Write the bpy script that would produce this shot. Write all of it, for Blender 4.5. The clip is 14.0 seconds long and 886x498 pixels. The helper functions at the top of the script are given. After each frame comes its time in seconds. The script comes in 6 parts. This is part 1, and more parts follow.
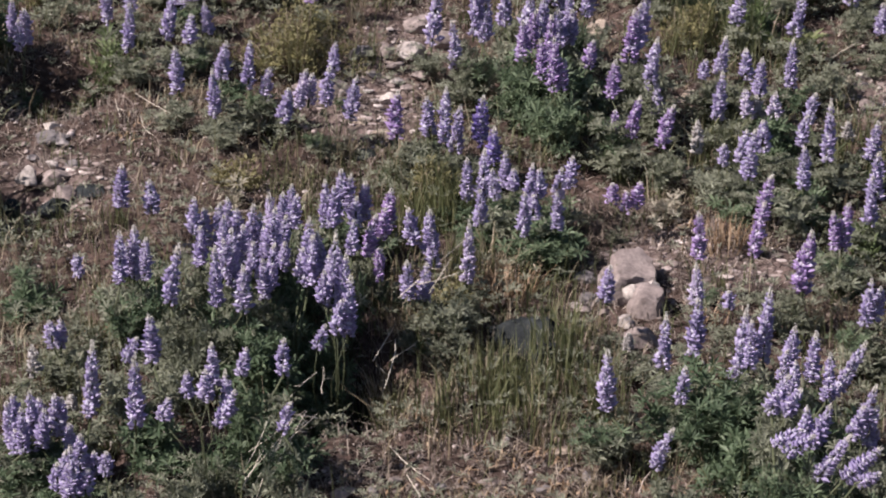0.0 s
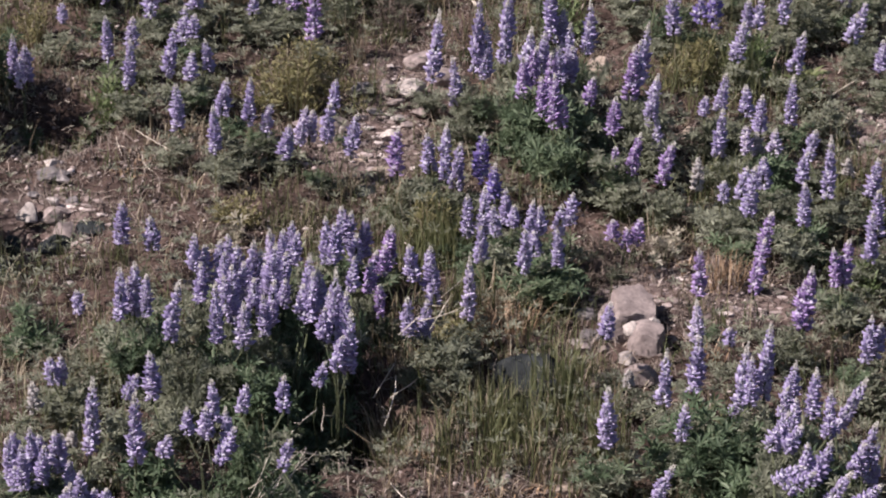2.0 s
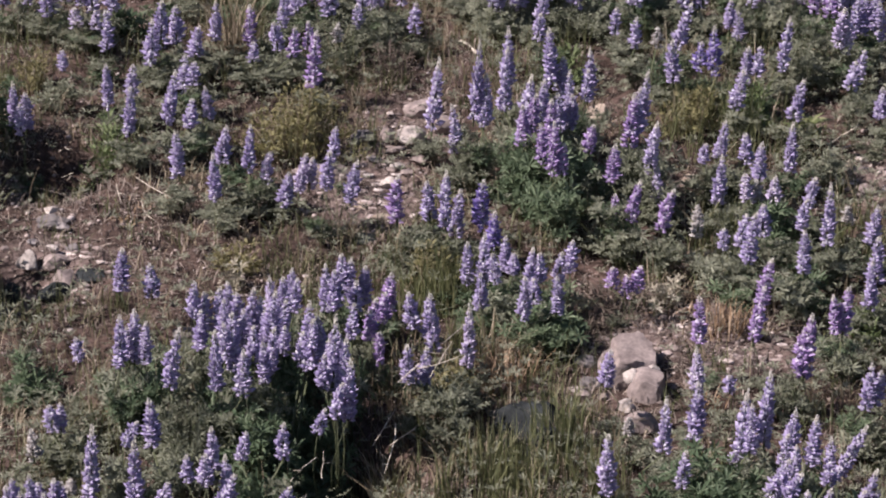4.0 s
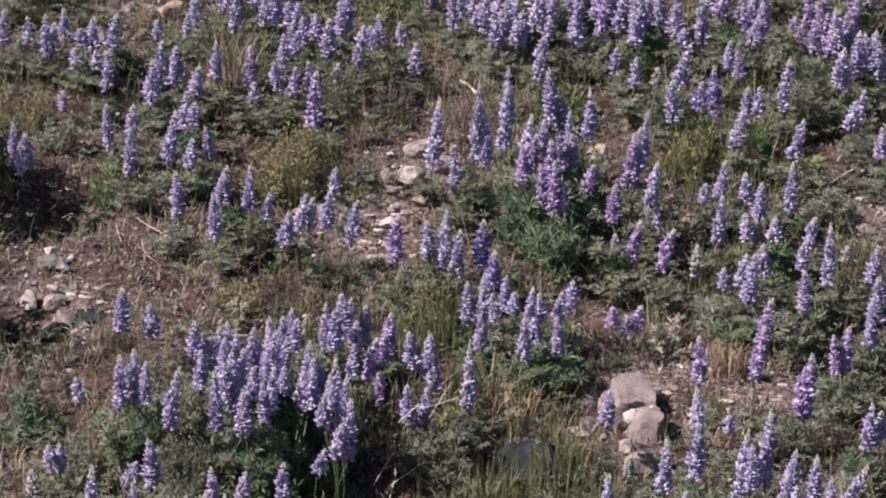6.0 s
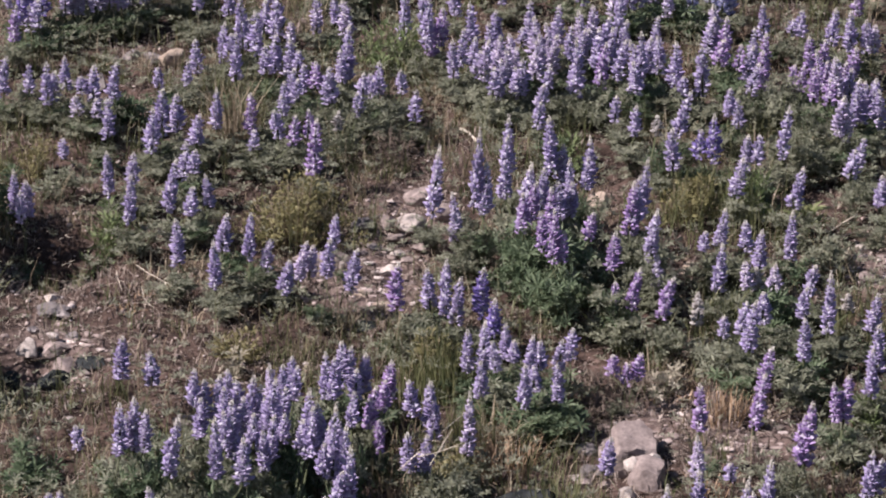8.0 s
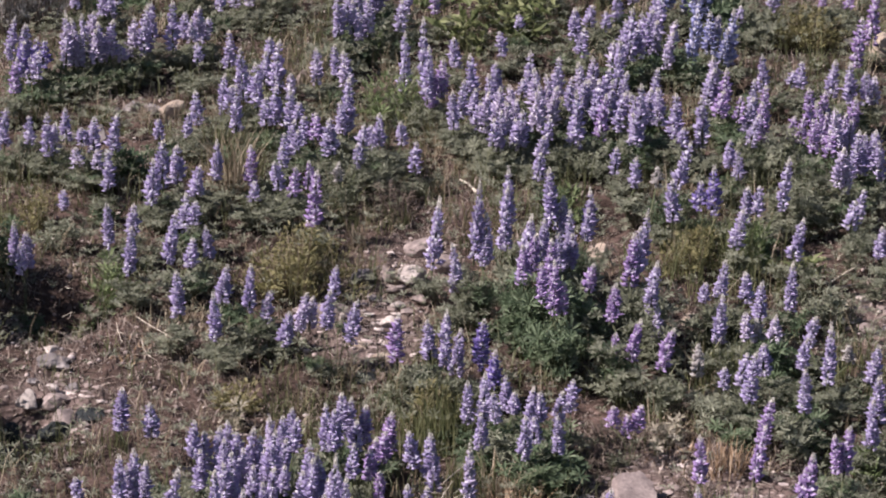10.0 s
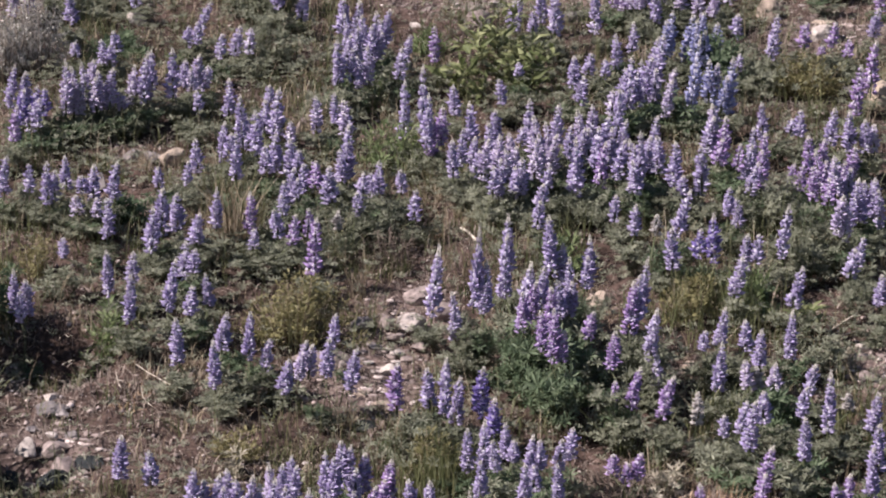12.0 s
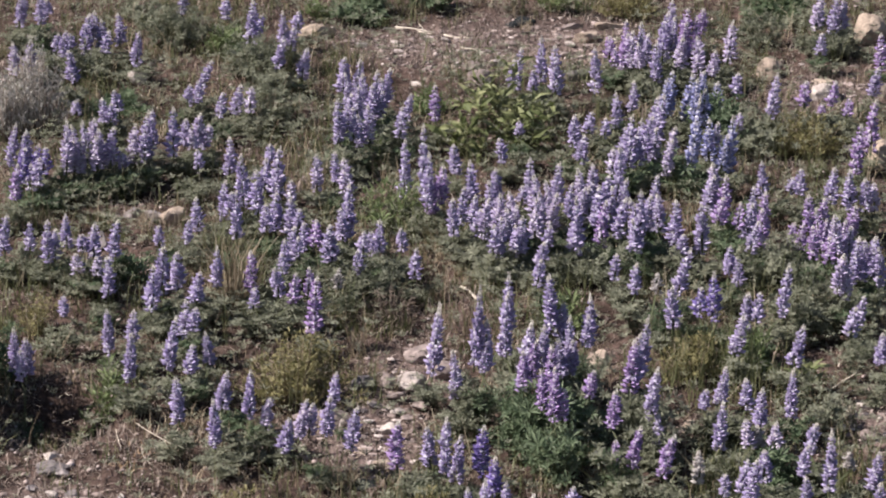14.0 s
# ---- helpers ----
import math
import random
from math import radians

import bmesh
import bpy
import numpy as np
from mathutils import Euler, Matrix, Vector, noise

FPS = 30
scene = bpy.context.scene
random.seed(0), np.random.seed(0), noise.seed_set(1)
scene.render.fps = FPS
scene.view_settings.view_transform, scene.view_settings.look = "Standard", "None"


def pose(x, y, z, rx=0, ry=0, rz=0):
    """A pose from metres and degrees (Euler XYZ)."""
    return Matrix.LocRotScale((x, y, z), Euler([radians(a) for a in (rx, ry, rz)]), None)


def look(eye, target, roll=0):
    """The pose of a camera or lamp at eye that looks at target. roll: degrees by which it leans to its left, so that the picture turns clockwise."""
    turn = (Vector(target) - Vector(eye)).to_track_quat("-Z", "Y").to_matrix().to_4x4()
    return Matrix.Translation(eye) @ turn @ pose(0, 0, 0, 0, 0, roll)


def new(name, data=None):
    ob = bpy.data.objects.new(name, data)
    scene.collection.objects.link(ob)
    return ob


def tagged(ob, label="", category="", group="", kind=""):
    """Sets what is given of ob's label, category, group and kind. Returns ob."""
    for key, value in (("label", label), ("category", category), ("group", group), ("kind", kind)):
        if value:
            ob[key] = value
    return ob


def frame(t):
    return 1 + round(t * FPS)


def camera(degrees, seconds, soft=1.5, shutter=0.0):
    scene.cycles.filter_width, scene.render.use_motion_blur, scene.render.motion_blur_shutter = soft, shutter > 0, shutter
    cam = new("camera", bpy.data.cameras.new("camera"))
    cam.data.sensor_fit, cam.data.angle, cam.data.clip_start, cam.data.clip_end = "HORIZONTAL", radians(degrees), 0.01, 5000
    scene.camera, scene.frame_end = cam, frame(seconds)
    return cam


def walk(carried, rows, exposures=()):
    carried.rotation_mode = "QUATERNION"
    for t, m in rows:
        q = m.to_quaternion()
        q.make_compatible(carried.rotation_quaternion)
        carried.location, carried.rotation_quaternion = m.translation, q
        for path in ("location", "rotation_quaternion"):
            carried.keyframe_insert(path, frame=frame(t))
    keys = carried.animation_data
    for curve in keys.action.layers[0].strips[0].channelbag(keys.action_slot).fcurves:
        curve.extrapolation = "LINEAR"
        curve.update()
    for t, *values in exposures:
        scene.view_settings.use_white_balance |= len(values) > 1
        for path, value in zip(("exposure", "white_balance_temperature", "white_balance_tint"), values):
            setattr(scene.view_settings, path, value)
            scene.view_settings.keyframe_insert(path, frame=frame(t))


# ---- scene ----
# ---- camera: a long lens that tilts slowly up a flowering slope ----
cam = camera(18.0, 14.0, soft=2.07)
EYE_Z = 2.257        # above the ground in the middle of the first view
Y0 = 6.202             # distance ahead at which the slope passes z = 0
SLOPE = 0.15
ROWS = [
    (0.0, 0.0000, -20.0000),
    (0.5, -0.0036, -19.7975),
    (1.0, 0.0007, -19.6172),
    (1.5, 0.0008, -19.4428),
    (2.0, 0.0095, -19.2457),
    (2.5, 0.0185, -19.0020),
    (3.0, 0.0145, -18.7559),
    (5.5, -0.0021, -17.6399),
    (6.0, 0.0038, -17.4542),
    (6.5, 0.0120, -17.2271),
    (7.0, 0.0054, -16.9774),
    (7.5, 0.0102, -16.7120),
    (8.0, 0.0095, -16.4784),
    (10.5, 0.0121, -15.1601),
    (11.0, 0.0049, -14.9129),
    (11.5, -0.0009, -14.6849),
    (12.0, 0.0034, -14.4458),
    (12.5, 0.0095, -14.1869),
    (13.0, 0.0216, -13.8535),
    (13.5, 0.0239, -13.5555),
    (14.0, 0.0131, -13.2458),
]
walk(cam, [(t, pose(0, 0, EYE_Z, 90 + pitch, 0, yaw)) for t, yaw, pitch in ROWS], [(0.0, 0.83, 6500, 17.5), (3.0, 0.85, 6500, 20), (11.0, 0.94, 6500, 20), (14.0, 0.97, 6600, 15)])

# ---- light: clear sky, sun from the side and somewhat behind the plants ----
SUN = Vector((-0.68, -0.16, 0.70)).normalized()
world = bpy.data.worlds.new("world")
scene.world = world
world.use_nodes = True
wn = world.node_tree
sky = wn.nodes.new("ShaderNodeTexSky")
sky.sky_type = "NISHITA"
sky.sun_disc = False
sky.sun_elevation = math.asin(SUN.z)
sky.sun_rotation = math.atan2(SUN.x, SUN.y)
wn.links.new(sky.outputs[0], wn.nodes["Background"].inputs[0])
wn.nodes["Background"].inputs[1].default_value = 0.049
sun = new("sun", bpy.data.lights.new("sun", "SUN"))
sun.data.energy = 5.0
sun.data.angle = radians(0.5)
sun.data.color = (1.0, 0.93, 0.84)
sun.matrix_world = look(SUN * 20, (0, 0, 0))

# ---- materials ----


def material(name, rough=0.8, spec=0.3):
    m = bpy.data.materials.new(name)
    m.use_nodes = True
    n = m.node_tree.nodes
    b = n["Principled BSDF"]
    b.inputs["Roughness"].default_value = rough
    b.inputs["Specular IOR Level"].default_value = spec
    return m, m.node_tree, b


def noise_node(t, scale, detail=6.0, coord="Object"):
    co = t.nodes.new("ShaderNodeTexCoord")
    no = t.nodes.new("ShaderNodeTexNoise")
    no.inputs["Scale"].default_value = scale
    no.inputs["Detail"].default_value = detail
    t.links.new(co.outputs[coord], no.inputs["Vector"])
    return no


def ramp(t, source, stops):
    r = t.nodes.new("ShaderNodeValToRGB")
    e = r.color_ramp.elements
    while len(e) < len(stops):
        e.new(0.5)
    for k, (at, colour) in zip(e, stops):
        k.position, k.color = at, (*colour, 1)
    t.links.new(source, r.inputs[0])
    return r


def mix_colour(t, fac, a, b, mode="MIX"):
    m = t.nodes.new("ShaderNodeMix")
    m.data_type, m.blend_type = "RGBA", mode
    for sock, v in ((m.inputs[0], fac), (m.inputs[6], a), (m.inputs[7], b)):
        if hasattr(v, "is_linked"):
            t.links.new(v, sock)
        elif isinstance(v, tuple):
            sock.default_value = (*v, 1)
        else:
            sock.default_value = v
    return m.outputs[2]


def bump(t, b, source, strength, distance):
    u = t.nodes.new("ShaderNodeBump")
    u.inputs["Strength"].default_value = strength
    u.inputs["Distance"].default_value = distance
    t.links.new(source, u.inputs["Height"])
    t.links.new(u.outputs[0], b.inputs["Normal"])


def leafy(name, stops, through_light=0.25, rough=0.55, spec=0.3, by_object=0.35):
    """Thin plant matter: each leaf, petal or blade its own tone, some light passing through it."""
    m, t, b = material(name, rough, spec)
    geo = t.nodes.new("ShaderNodeNewGeometry")
    info = t.nodes.new("ShaderNodeObjectInfo")
    each = ramp(t, geo.outputs["Random Per Island"], stops)
    whole = ramp(t, info.outputs["Random"], stops)
    col = mix_colour(t, by_object, each.outputs[0], whole.outputs[0])
    no = noise_node(t, 90.0, 3.0)
    grain = ramp(t, no.outputs[0], [(0.25, (0.72, 0.72, 0.72)), (0.75, (1.15, 1.15, 1.15))])
    col = mix_colour(t, 1.0, col, grain.outputs[0], "MULTIPLY")
    t.links.new(col, b.inputs["Base Color"])
    if through_light:
        tr = t.nodes.new("ShaderNodeBsdfTranslucent")
        t.links.new(col, tr.inputs[0])
        mx = t.nodes.new("ShaderNodeMixShader")
        mx.inputs[0].default_value = through_light
        t.links.new(b.outputs[0], mx.inputs[1])
        t.links.new(tr.outputs[0], mx.inputs[2])
        t.links.new(mx.outputs[0], t.nodes["Material Output"].inputs[0])
    return m


def soil_material():
    m, t, b = material("soil", 0.95, 0.15)
    fine = noise_node(t, 55.0, 8.0)
    wide = noise_node(t, 2.2, 5.0)
    mid = noise_node(t, 14.0, 5.0)
    c1 = ramp(t, fine.outputs[0], [(0.3, (0.018, 0.0135, 0.0115)), (0.5, (0.054, 0.038, 0.035)), (0.72, (0.158, 0.118, 0.111))])
    c2 = ramp(t, mid.outputs[0], [(0.35, (0.028, 0.021, 0.018)), (0.65, (0.108, 0.079, 0.073))])
    c3 = ramp(t, wide.outputs[0], [(0.38, (0.78, 0.74, 0.70)), (0.62, (1.15, 1.08, 1.02))])
    col = mix_colour(t, 0.5, c1.outputs[0], c2.outputs[0])
    col = mix_colour(t, 1.0, col, c3.outputs[0], "MULTIPLY")
    dust = t.nodes.new("ShaderNodeAttribute")
    dust.attribute_name = "gravelly"
    c4 = ramp(t, fine.outputs[0], [(0.3, (0.11, 0.085, 0.082)), (0.5, (0.235, 0.182, 0.175)), (0.72, (0.39, 0.315, 0.305))])
    col = mix_colour(t, dust.outputs["Fac"], col, c4.outputs[0])
    t.links.new(col, b.inputs["Base Color"])
    bump(t, b, fine.outputs[0], 0.9, 0.012)
    return m


def stone_material(name, dark, light, gloss=0.25):
    m, t, b = material(name, 0.85, gloss)
    info = t.nodes.new("ShaderNodeObjectInfo")
    fine = noise_node(t, 120.0, 6.0)
    wide = noise_node(t, 18.0, 4.0)
    c1 = ramp(t, wide.outputs[0], [(0.32, dark), (0.68, light)])
    c2 = ramp(t, fine.outputs[0], [(0.3, (0.7, 0.7, 0.7)), (0.7, (1.12, 1.12, 1.12))])
    c3 = ramp(t, info.outputs["Random"], [(0.0, (0.85, 0.83, 0.82)), (1.0, (1.1, 1.08, 1.05))])
    col = mix_colour(t, 1.0, c1.outputs[0], c2.outputs[0], "MULTIPLY")
    col = mix_colour(t, 1.0, col, c3.outputs[0], "MULTIPLY")
    t.links.new(col, b.inputs["Base Color"])
    bump(t, b, fine.outputs[0], 0.5, 0.004)
    return m


def pebble_material():
    m, t, b = material("gravel", 0.9, 0.2)
    geo = t.nodes.new("ShaderNodeNewGeometry")
    c = ramp(t, geo.outputs["Random Per Island"], [(0.0, (0.15, 0.122, 0.118)), (0.45, (0.29, 0.238, 0.228)), (0.8, (0.43, 0.36, 0.345)), (1.0, (0.66, 0.59, 0.57))])
    fine = noise_node(t, 150.0, 4.0)
    c2 = ramp(t, fine.outputs[0], [(0.3, (0.75, 0.75, 0.75)), (0.7, (1.1, 1.1, 1.1))])
    t.links.new(mix_colour(t, 1.0, c.outputs[0], c2.outputs[0], "MULTIPLY"), b.inputs["Base Color"])
    return m


SOIL = soil_material()
GRAVEL = pebble_material()
STONES = {
    "g": stone_material("grey_stone", (0.13, 0.12, 0.127), (0.27, 0.25, 0.258)),
    "p": stone_material("pinkish_stone", (0.18, 0.150, 0.148), (0.34, 0.29, 0.285)),
    "w": stone_material("pale_stone", (0.31, 0.28, 0.27), (0.54, 0.495, 0.48)),
    "t": stone_material("tan_stone", (0.25, 0.205, 0.172), (0.43, 0.365, 0.312)),
    # bluish stone taken down to near black: shade is put into the colour
    "d": stone_material("shade_dark_stone", (0.012, 0.015, 0.018), (0.045, 0.052, 0.056), 0.1),
}
PETALS = {
    "mix": (leafy("keel_violet", [(0.0, (0.32, 0.262, 0.49)), (0.5, (0.41, 0.352, 0.57)), (1.0, (0.51, 0.45, 0.63))], 0.28, 0.6, 0.25),
            leafy("banner_lavender", [(0.0, (0.47, 0.44, 0.60)), (0.5, (0.535, 0.51, 0.65)), (1.0, (0.64, 0.62, 0.69))], 0.28, 0.6, 0.25, 0.15)),
    "purple": (leafy("keel_purple", [(0.0, (0.32, 0.215, 0.46)), (1.0, (0.44, 0.32, 0.57))], 0.28, 0.6, 0.25),
               leafy("banner_purple", [(0.0, (0.53, 0.47, 0.64)), (1.0, (0.62, 0.57, 0.69))], 0.28, 0.6, 0.25, 0.15)),
    "pale": (leafy("keel_pale", [(0.0, (0.46, 0.39, 0.60)), (1.0, (0.57, 0.50, 0.67))], 0.28, 0.6, 0.25),
             leafy("banner_pale", [(0.0, (0.58, 0.55, 0.69)), (1.0, (0.70, 0.66, 0.72))], 0.28, 0.6, 0.25, 0.15)),
    # darker keels: the shade of a neighbouring spike is put into the petal colour
    "deep": (leafy("keel_shade_violet", [(0.0, (0.19, 0.15, 0.43)), (1.0, (0.30, 0.23, 0.52))], 0.28, 0.6, 0.25),
             leafy("banner_deep", [(0.0, (0.49, 0.46, 0.63)), (1.0, (0.59, 0.55, 0.68))], 0.28, 0.6, 0.25, 0.15)),
    "blue": (leafy("keel_blue", [(0.0, (0.26, 0.27, 0.52)), (1.0, (0.36, 0.37, 0.60))], 0.28, 0.6, 0.25),
             leafy("banner_blue", [(0.0, (0.52, 0.51, 0.68)), (1.0, (0.64, 0.63, 0.72))], 0.28, 0.6, 0.25, 0.15)),
    "young": (leafy("bud_green", [(0.0, (0.30, 0.28, 0.27)), (1.0, (0.44, 0.41, 0.41))], 0.22, 0.6),
              leafy("bud_cream", [(0.0, (0.44, 0.42, 0.43)), (1.0, (0.60, 0.57, 0.57))], 0.22, 0.6)),
}
BUD = leafy("pale_bud", [(0.0, (0.58, 0.55, 0.53)), (1.0, (0.85, 0.82, 0.77))], 0.2, 0.6)
STEM = leafy("green_stem", [(0.0, (0.045, 0.060, 0.030)), (1.0, (0.095, 0.105, 0.058))], 0.0, 0.6)
LEAF = {
    "l": leafy("lupine_leaf", [(0.0, (0.105, 0.118, 0.083)), (0.55, (0.20, 0.217, 0.158)), (1.0, (0.37, 0.385, 0.30))], 0.42),
    "k": leafy("dark_lupine_leaf", [(0.0, (0.056, 0.090, 0.052)), (0.6, (0.108, 0.156, 0.090)), (1.0, (0.225, 0.285, 0.180))], 0.38),
    "g": leafy("soft_green_leaf", [(0.0, (0.095, 0.14, 0.055)), (0.6, (0.155, 0.205, 0.092)), (1.0, (0.25, 0.30, 0.15))], 0.28),
    "r": leafy("olive_leaf", [(0.0, (0.11, 0.105, 0.042)), (0.6, (0.19, 0.178, 0.08)), (1.0, (0.34, 0.305, 0.17))], 0.25),
    "s": leafy("silver_leaf", [(0.0, (0.33, 0.32, 0.295)), (1.0, (0.58, 0.565, 0.54))], 0.15),
    "x": leafy("dead_leaf", [(0.0, (0.030, 0.022, 0.018)), (0.6, (0.075, 0.056, 0.045)), (1.0, (0.22, 0.18, 0.15))], 0.0, 0.9),
    "p": leafy("bleached_leaf", [(0.0, (0.17, 0.155, 0.115)), (0.6, (0.30, 0.275, 0.215)), (1.0, (0.55, 0.51, 0.43))], 0.2),
    "b": leafy("bright_leaf", [(0.0, (0.085, 0.11, 0.042)), (0.6, (0.15, 0.178, 0.078)), (1.0, (0.33, 0.34, 0.19))], 0.3),
}
STRAW = leafy("straw", [(0.0, (0.13, 0.102, 0.068)), (0.5, (0.25, 0.203, 0.14)), (1.0, (0.52, 0.455, 0.355))], 0.2, 0.7)
BLADE = leafy("green_blade", [(0.0, (0.068, 0.082, 0.038)), (0.6, (0.124, 0.138, 0.064)), (1.0, (0.25, 0.245, 0.135))], 0.3)
LITTER = leafy("plant_litter", [(0.0, (0.046, 0.035, 0.030)), (0.6, (0.125, 0.098, 0.084)), (1.0, (0.38, 0.32, 0.285))], 0.0, 0.9)
FALLEN = leafy("fallen_leaf", [(0.0, (0.16, 0.10, 0.06)), (0.6, (0.32, 0.22, 0.14)), (1.0, (0.56, 0.44, 0.33))], 0.1, 0.8)
BLEACHED = leafy("bleached_stalk", [(0.0, (0.48, 0.43, 0.36)), (1.0, (0.70, 0.64, 0.56))], 0.0, 0.8)

# ---- ground: one sheet, a gentle slope with small humps, out to the horizon ----


def smooth(a, b, v):
    k = min(1.0, max(0.0, (v - a) / (b - a)))
    return k * k * (3 - 2 * k)


# pits added to darken the ground where deep shade lies; the second is bush shadow
SHADE_HOLLOWS = [(-1.02, 7.1, 0.1, 0.24), (-0.21, 5.61, 0.12, 0.24), (0.12, 5.67, 0.07, 0.24), (-1.04, 6.46, 0.08, 0.24)]  # x, y, reach, depth


def height(x, y):
    slope = SLOPE * (min(y, 14.0) - Y0) + 0.05 * max(0.0, y - 14.0)
    if y > 60:
        slope -= 0.045 * (y - 60)
    bank = EYE_Z - 1.6
    z = slope + (bank - slope) * (1 - smooth(0.4, 3.6, y))
    for hx, hy, hr, hd in SHADE_HOLLOWS:
        z -= hd * math.exp(-((x - hx) ** 2 + (y - hy) ** 2) / hr ** 2)
    far = max(0.0, math.hypot(x, y - 7) - 8)
    z += min(3.0, far * 0.04) * noise.noise((x * 0.03, y * 0.03, 2.0))
    near = 1 - smooth(2.2, 3.2, max(abs(x), abs(y - 8.3) - 1.5))
    z += 0.026 * noise.noise((x * 2.3, y * 2.3, 0.0)) * (0.15 + 0.85 * near)
    z += near * (0.016 * noise.noise((x * 8, y * 8, 5.0)) + 0.012 * noise.noise((x * 22, y * 22, 9.0)))
    return z


def spread(a, b, step, far_a, far_b):
    inner = list(np.arange(a, b + step / 2, step))
    out, d, v = [], step, b
    while v < far_b:
        d *= 1.16
        v += d
        out.append(v)
    low, d, v = [], step, a
    while v > far_a:
        d *= 1.16
        v -= d
        low.append(v)
    return low[::-1] + inner + out


GX = spread(-2.2, 2.2, 0.02, -400, 400)
GY = spread(4.6, 12.0, 0.02, -300, 600)
GZ = np.array([[height(x, y) for x in GX] for y in GY])


def link_mesh(name, verts, faces, mats, parent=None, smooth_shade=False, index=None):
    me = bpy.data.meshes.new(name)
    me.from_pydata(verts, [], faces)
    for m in mats:
        me.materials.append(m)
    if index is not None:
        me.polygons.foreach_set("material_index", np.asarray(index, dtype=np.int32))
    if smooth_shade:
        me.polygons.foreach_set("use_smooth", np.ones(len(me.polygons), dtype=bool))
    me.update()
    ob = new(name, me)
    if parent:
        ob.parent = parent
    return ob


nx = len(GX)
ground_verts = [(x, y, GZ[j, i]) for j, y in enumerate(GY) for i, x in enumerate(GX)]
ground_faces = [(j * nx + i, j * nx + i + 1, (j + 1) * nx + i + 1, (j + 1) * nx + i) for j in range(len(GY) - 1) for i in range(nx - 1)]
ground = tagged(link_mesh("ground", ground_verts, ground_faces, [SOIL], smooth_shade=True), "grey-brown stony soil of a dry slope", "ground", kind="structure")


def ground_z(x, y):
    """Height of the ground at arrays of places."""
    x, y = np.atleast_1d(x), np.atleast_1d(y)
    i = np.clip(np.searchsorted(GX, x) - 1, 0, nx - 2)
    j = np.clip(np.searchsorted(GY, y) - 1, 0, len(GY) - 2)
    gx, gy = np.array(GX), np.array(GY)
    u, v = (x - gx[i]) / (gx[i + 1] - gx[i]), (y - gy[j]) / (gy[j + 1] - gy[j])
    return GZ[j, i] * (1 - u) * (1 - v) + GZ[j, i + 1] * u * (1 - v) + GZ[j + 1, i] * (1 - u) * v + GZ[j + 1, i + 1] * u * v


# stretches of bare stony soil and of dry grass: x, y, half width, half depth
BARE = [(-0.21, 5.55, 0.1, 0.12), (0.81, 6.12, 0.16, 0.17), (0.62, 6.18, 0.13, 0.14), (0.45, 5.99, 0.12, 0.17), (-0.03, 5.23, 0.23, 0.12), (-0.26, 5.26, 0.13, 0.1), (0.17, 5.24, 0.15, 0.1), (-0.49, 6.52, 0.08, 0.09), (-1.04, 7.12, 0.13, 0.19), (-0.87, 6.8, 0.3, 0.17), (-0.74, 6.52, 0.24, 0.15), (-0.2, 6.97, 0.16, 0.22), (0.49, 6.2, 0.2, 0.13)]
BARE += [(-0.12, 7.75, 0.13, 0.12), (0.72, 6.08, 0.16, 0.13), (0.44, 5.89, 0.09, 0.16), (0.24, 10.36, 0.7, 0.34), (1.37, 9.62, 0.22, 0.15), (1.14, 7.05, 0.08, 0.15), (-0.91, 8.03, 0.13, 0.14), (-0.2, 6.88, 0.17, 0.17), (-0.91, 8.56, 0.11, 0.09), (-0.21, 7.01, 0.18, 0.19), (-0.07, 7.41, 0.14, 0.2), (0.64, 6.98, 0.07, 0.16), (-0.99, 6.49, 0.15, 0.18), (-0.86, 5.89, 0.08, 0.08), (1.29, 9.9, 0.12, 0.26), (0.43, 7.44, 0.06, 0.1)]
DRY = [(-0.76, 6.93, 0.16, 0.14), (0.13, 6.12, 0.09, 0.17), (0.15, 6.07, 0.07, 0.11), (0.65, 6.26, 0.15, 0.17), (0.12, 5.22, 0.30, 0.12), (-0.0, 5.64, 0.2, 0.29), (0.2, 5.55, 0.18, 0.23), (-0.84, 5.86, 0.11, 0.14), (-0.65, 8.1, 0.1, 0.29), (1.25, 9.59, 0.24, 0.17), (-0.04, 8.01, 0.15, 0.25), (0.15, 7.52, 0.09, 0.3)]
STONY = [(0.24, 10.26, 0.63, 0.31), (1.36, 9.68, 0.22, 0.19), (-0.22, 7.08, 0.16, 0.22), (-0.1, 7.37, 0.14, 0.16), (-0.18, 6.9, 0.15, 0.16), (0.49, 6.18, 0.17, 0.13), (0.7, 6.08, 0.14, 0.11), (-0.98, 6.55, 0.14, 0.18), (1.14, 7.05, 0.08, 0.15)]
TALL = [(0.09, 5.5, 0.18, 0.23), (0.26, 5.5, 0.13, 0.26), (-0.1, 5.57, 0.06, 0.18), (-0.05, 5.76, 0.08, 0.16), (-0.63, 8.01, 0.08, 0.25), (-0.03, 6.26, 0.11, 0.17), (0.02, 5.99, 0.1, 0.14), (0.66, 6.52, 0.08, 0.15), (0.35, 7.7, 0.1, 0.14), (0.7, 7.3, 0.12, 0.2), (1.03, 6.63, 0.11, 0.18), (0.86, 7.22, 0.09, 0.13), (-0.6, 8.37, 0.1, 0.15), (-0.04, 8.28, 0.1, 0.18)]


def inside(zones, x, y):
    k = np.zeros_like(x)
    for cx, cy, rx, ry in zones:
        d = np.sqrt(((x - cx) / rx) ** 2 + ((y - cy) / ry) ** 2)
        k = np.maximum(k, np.clip(1.9 - 1.5 * d, 0, 1))
    return k


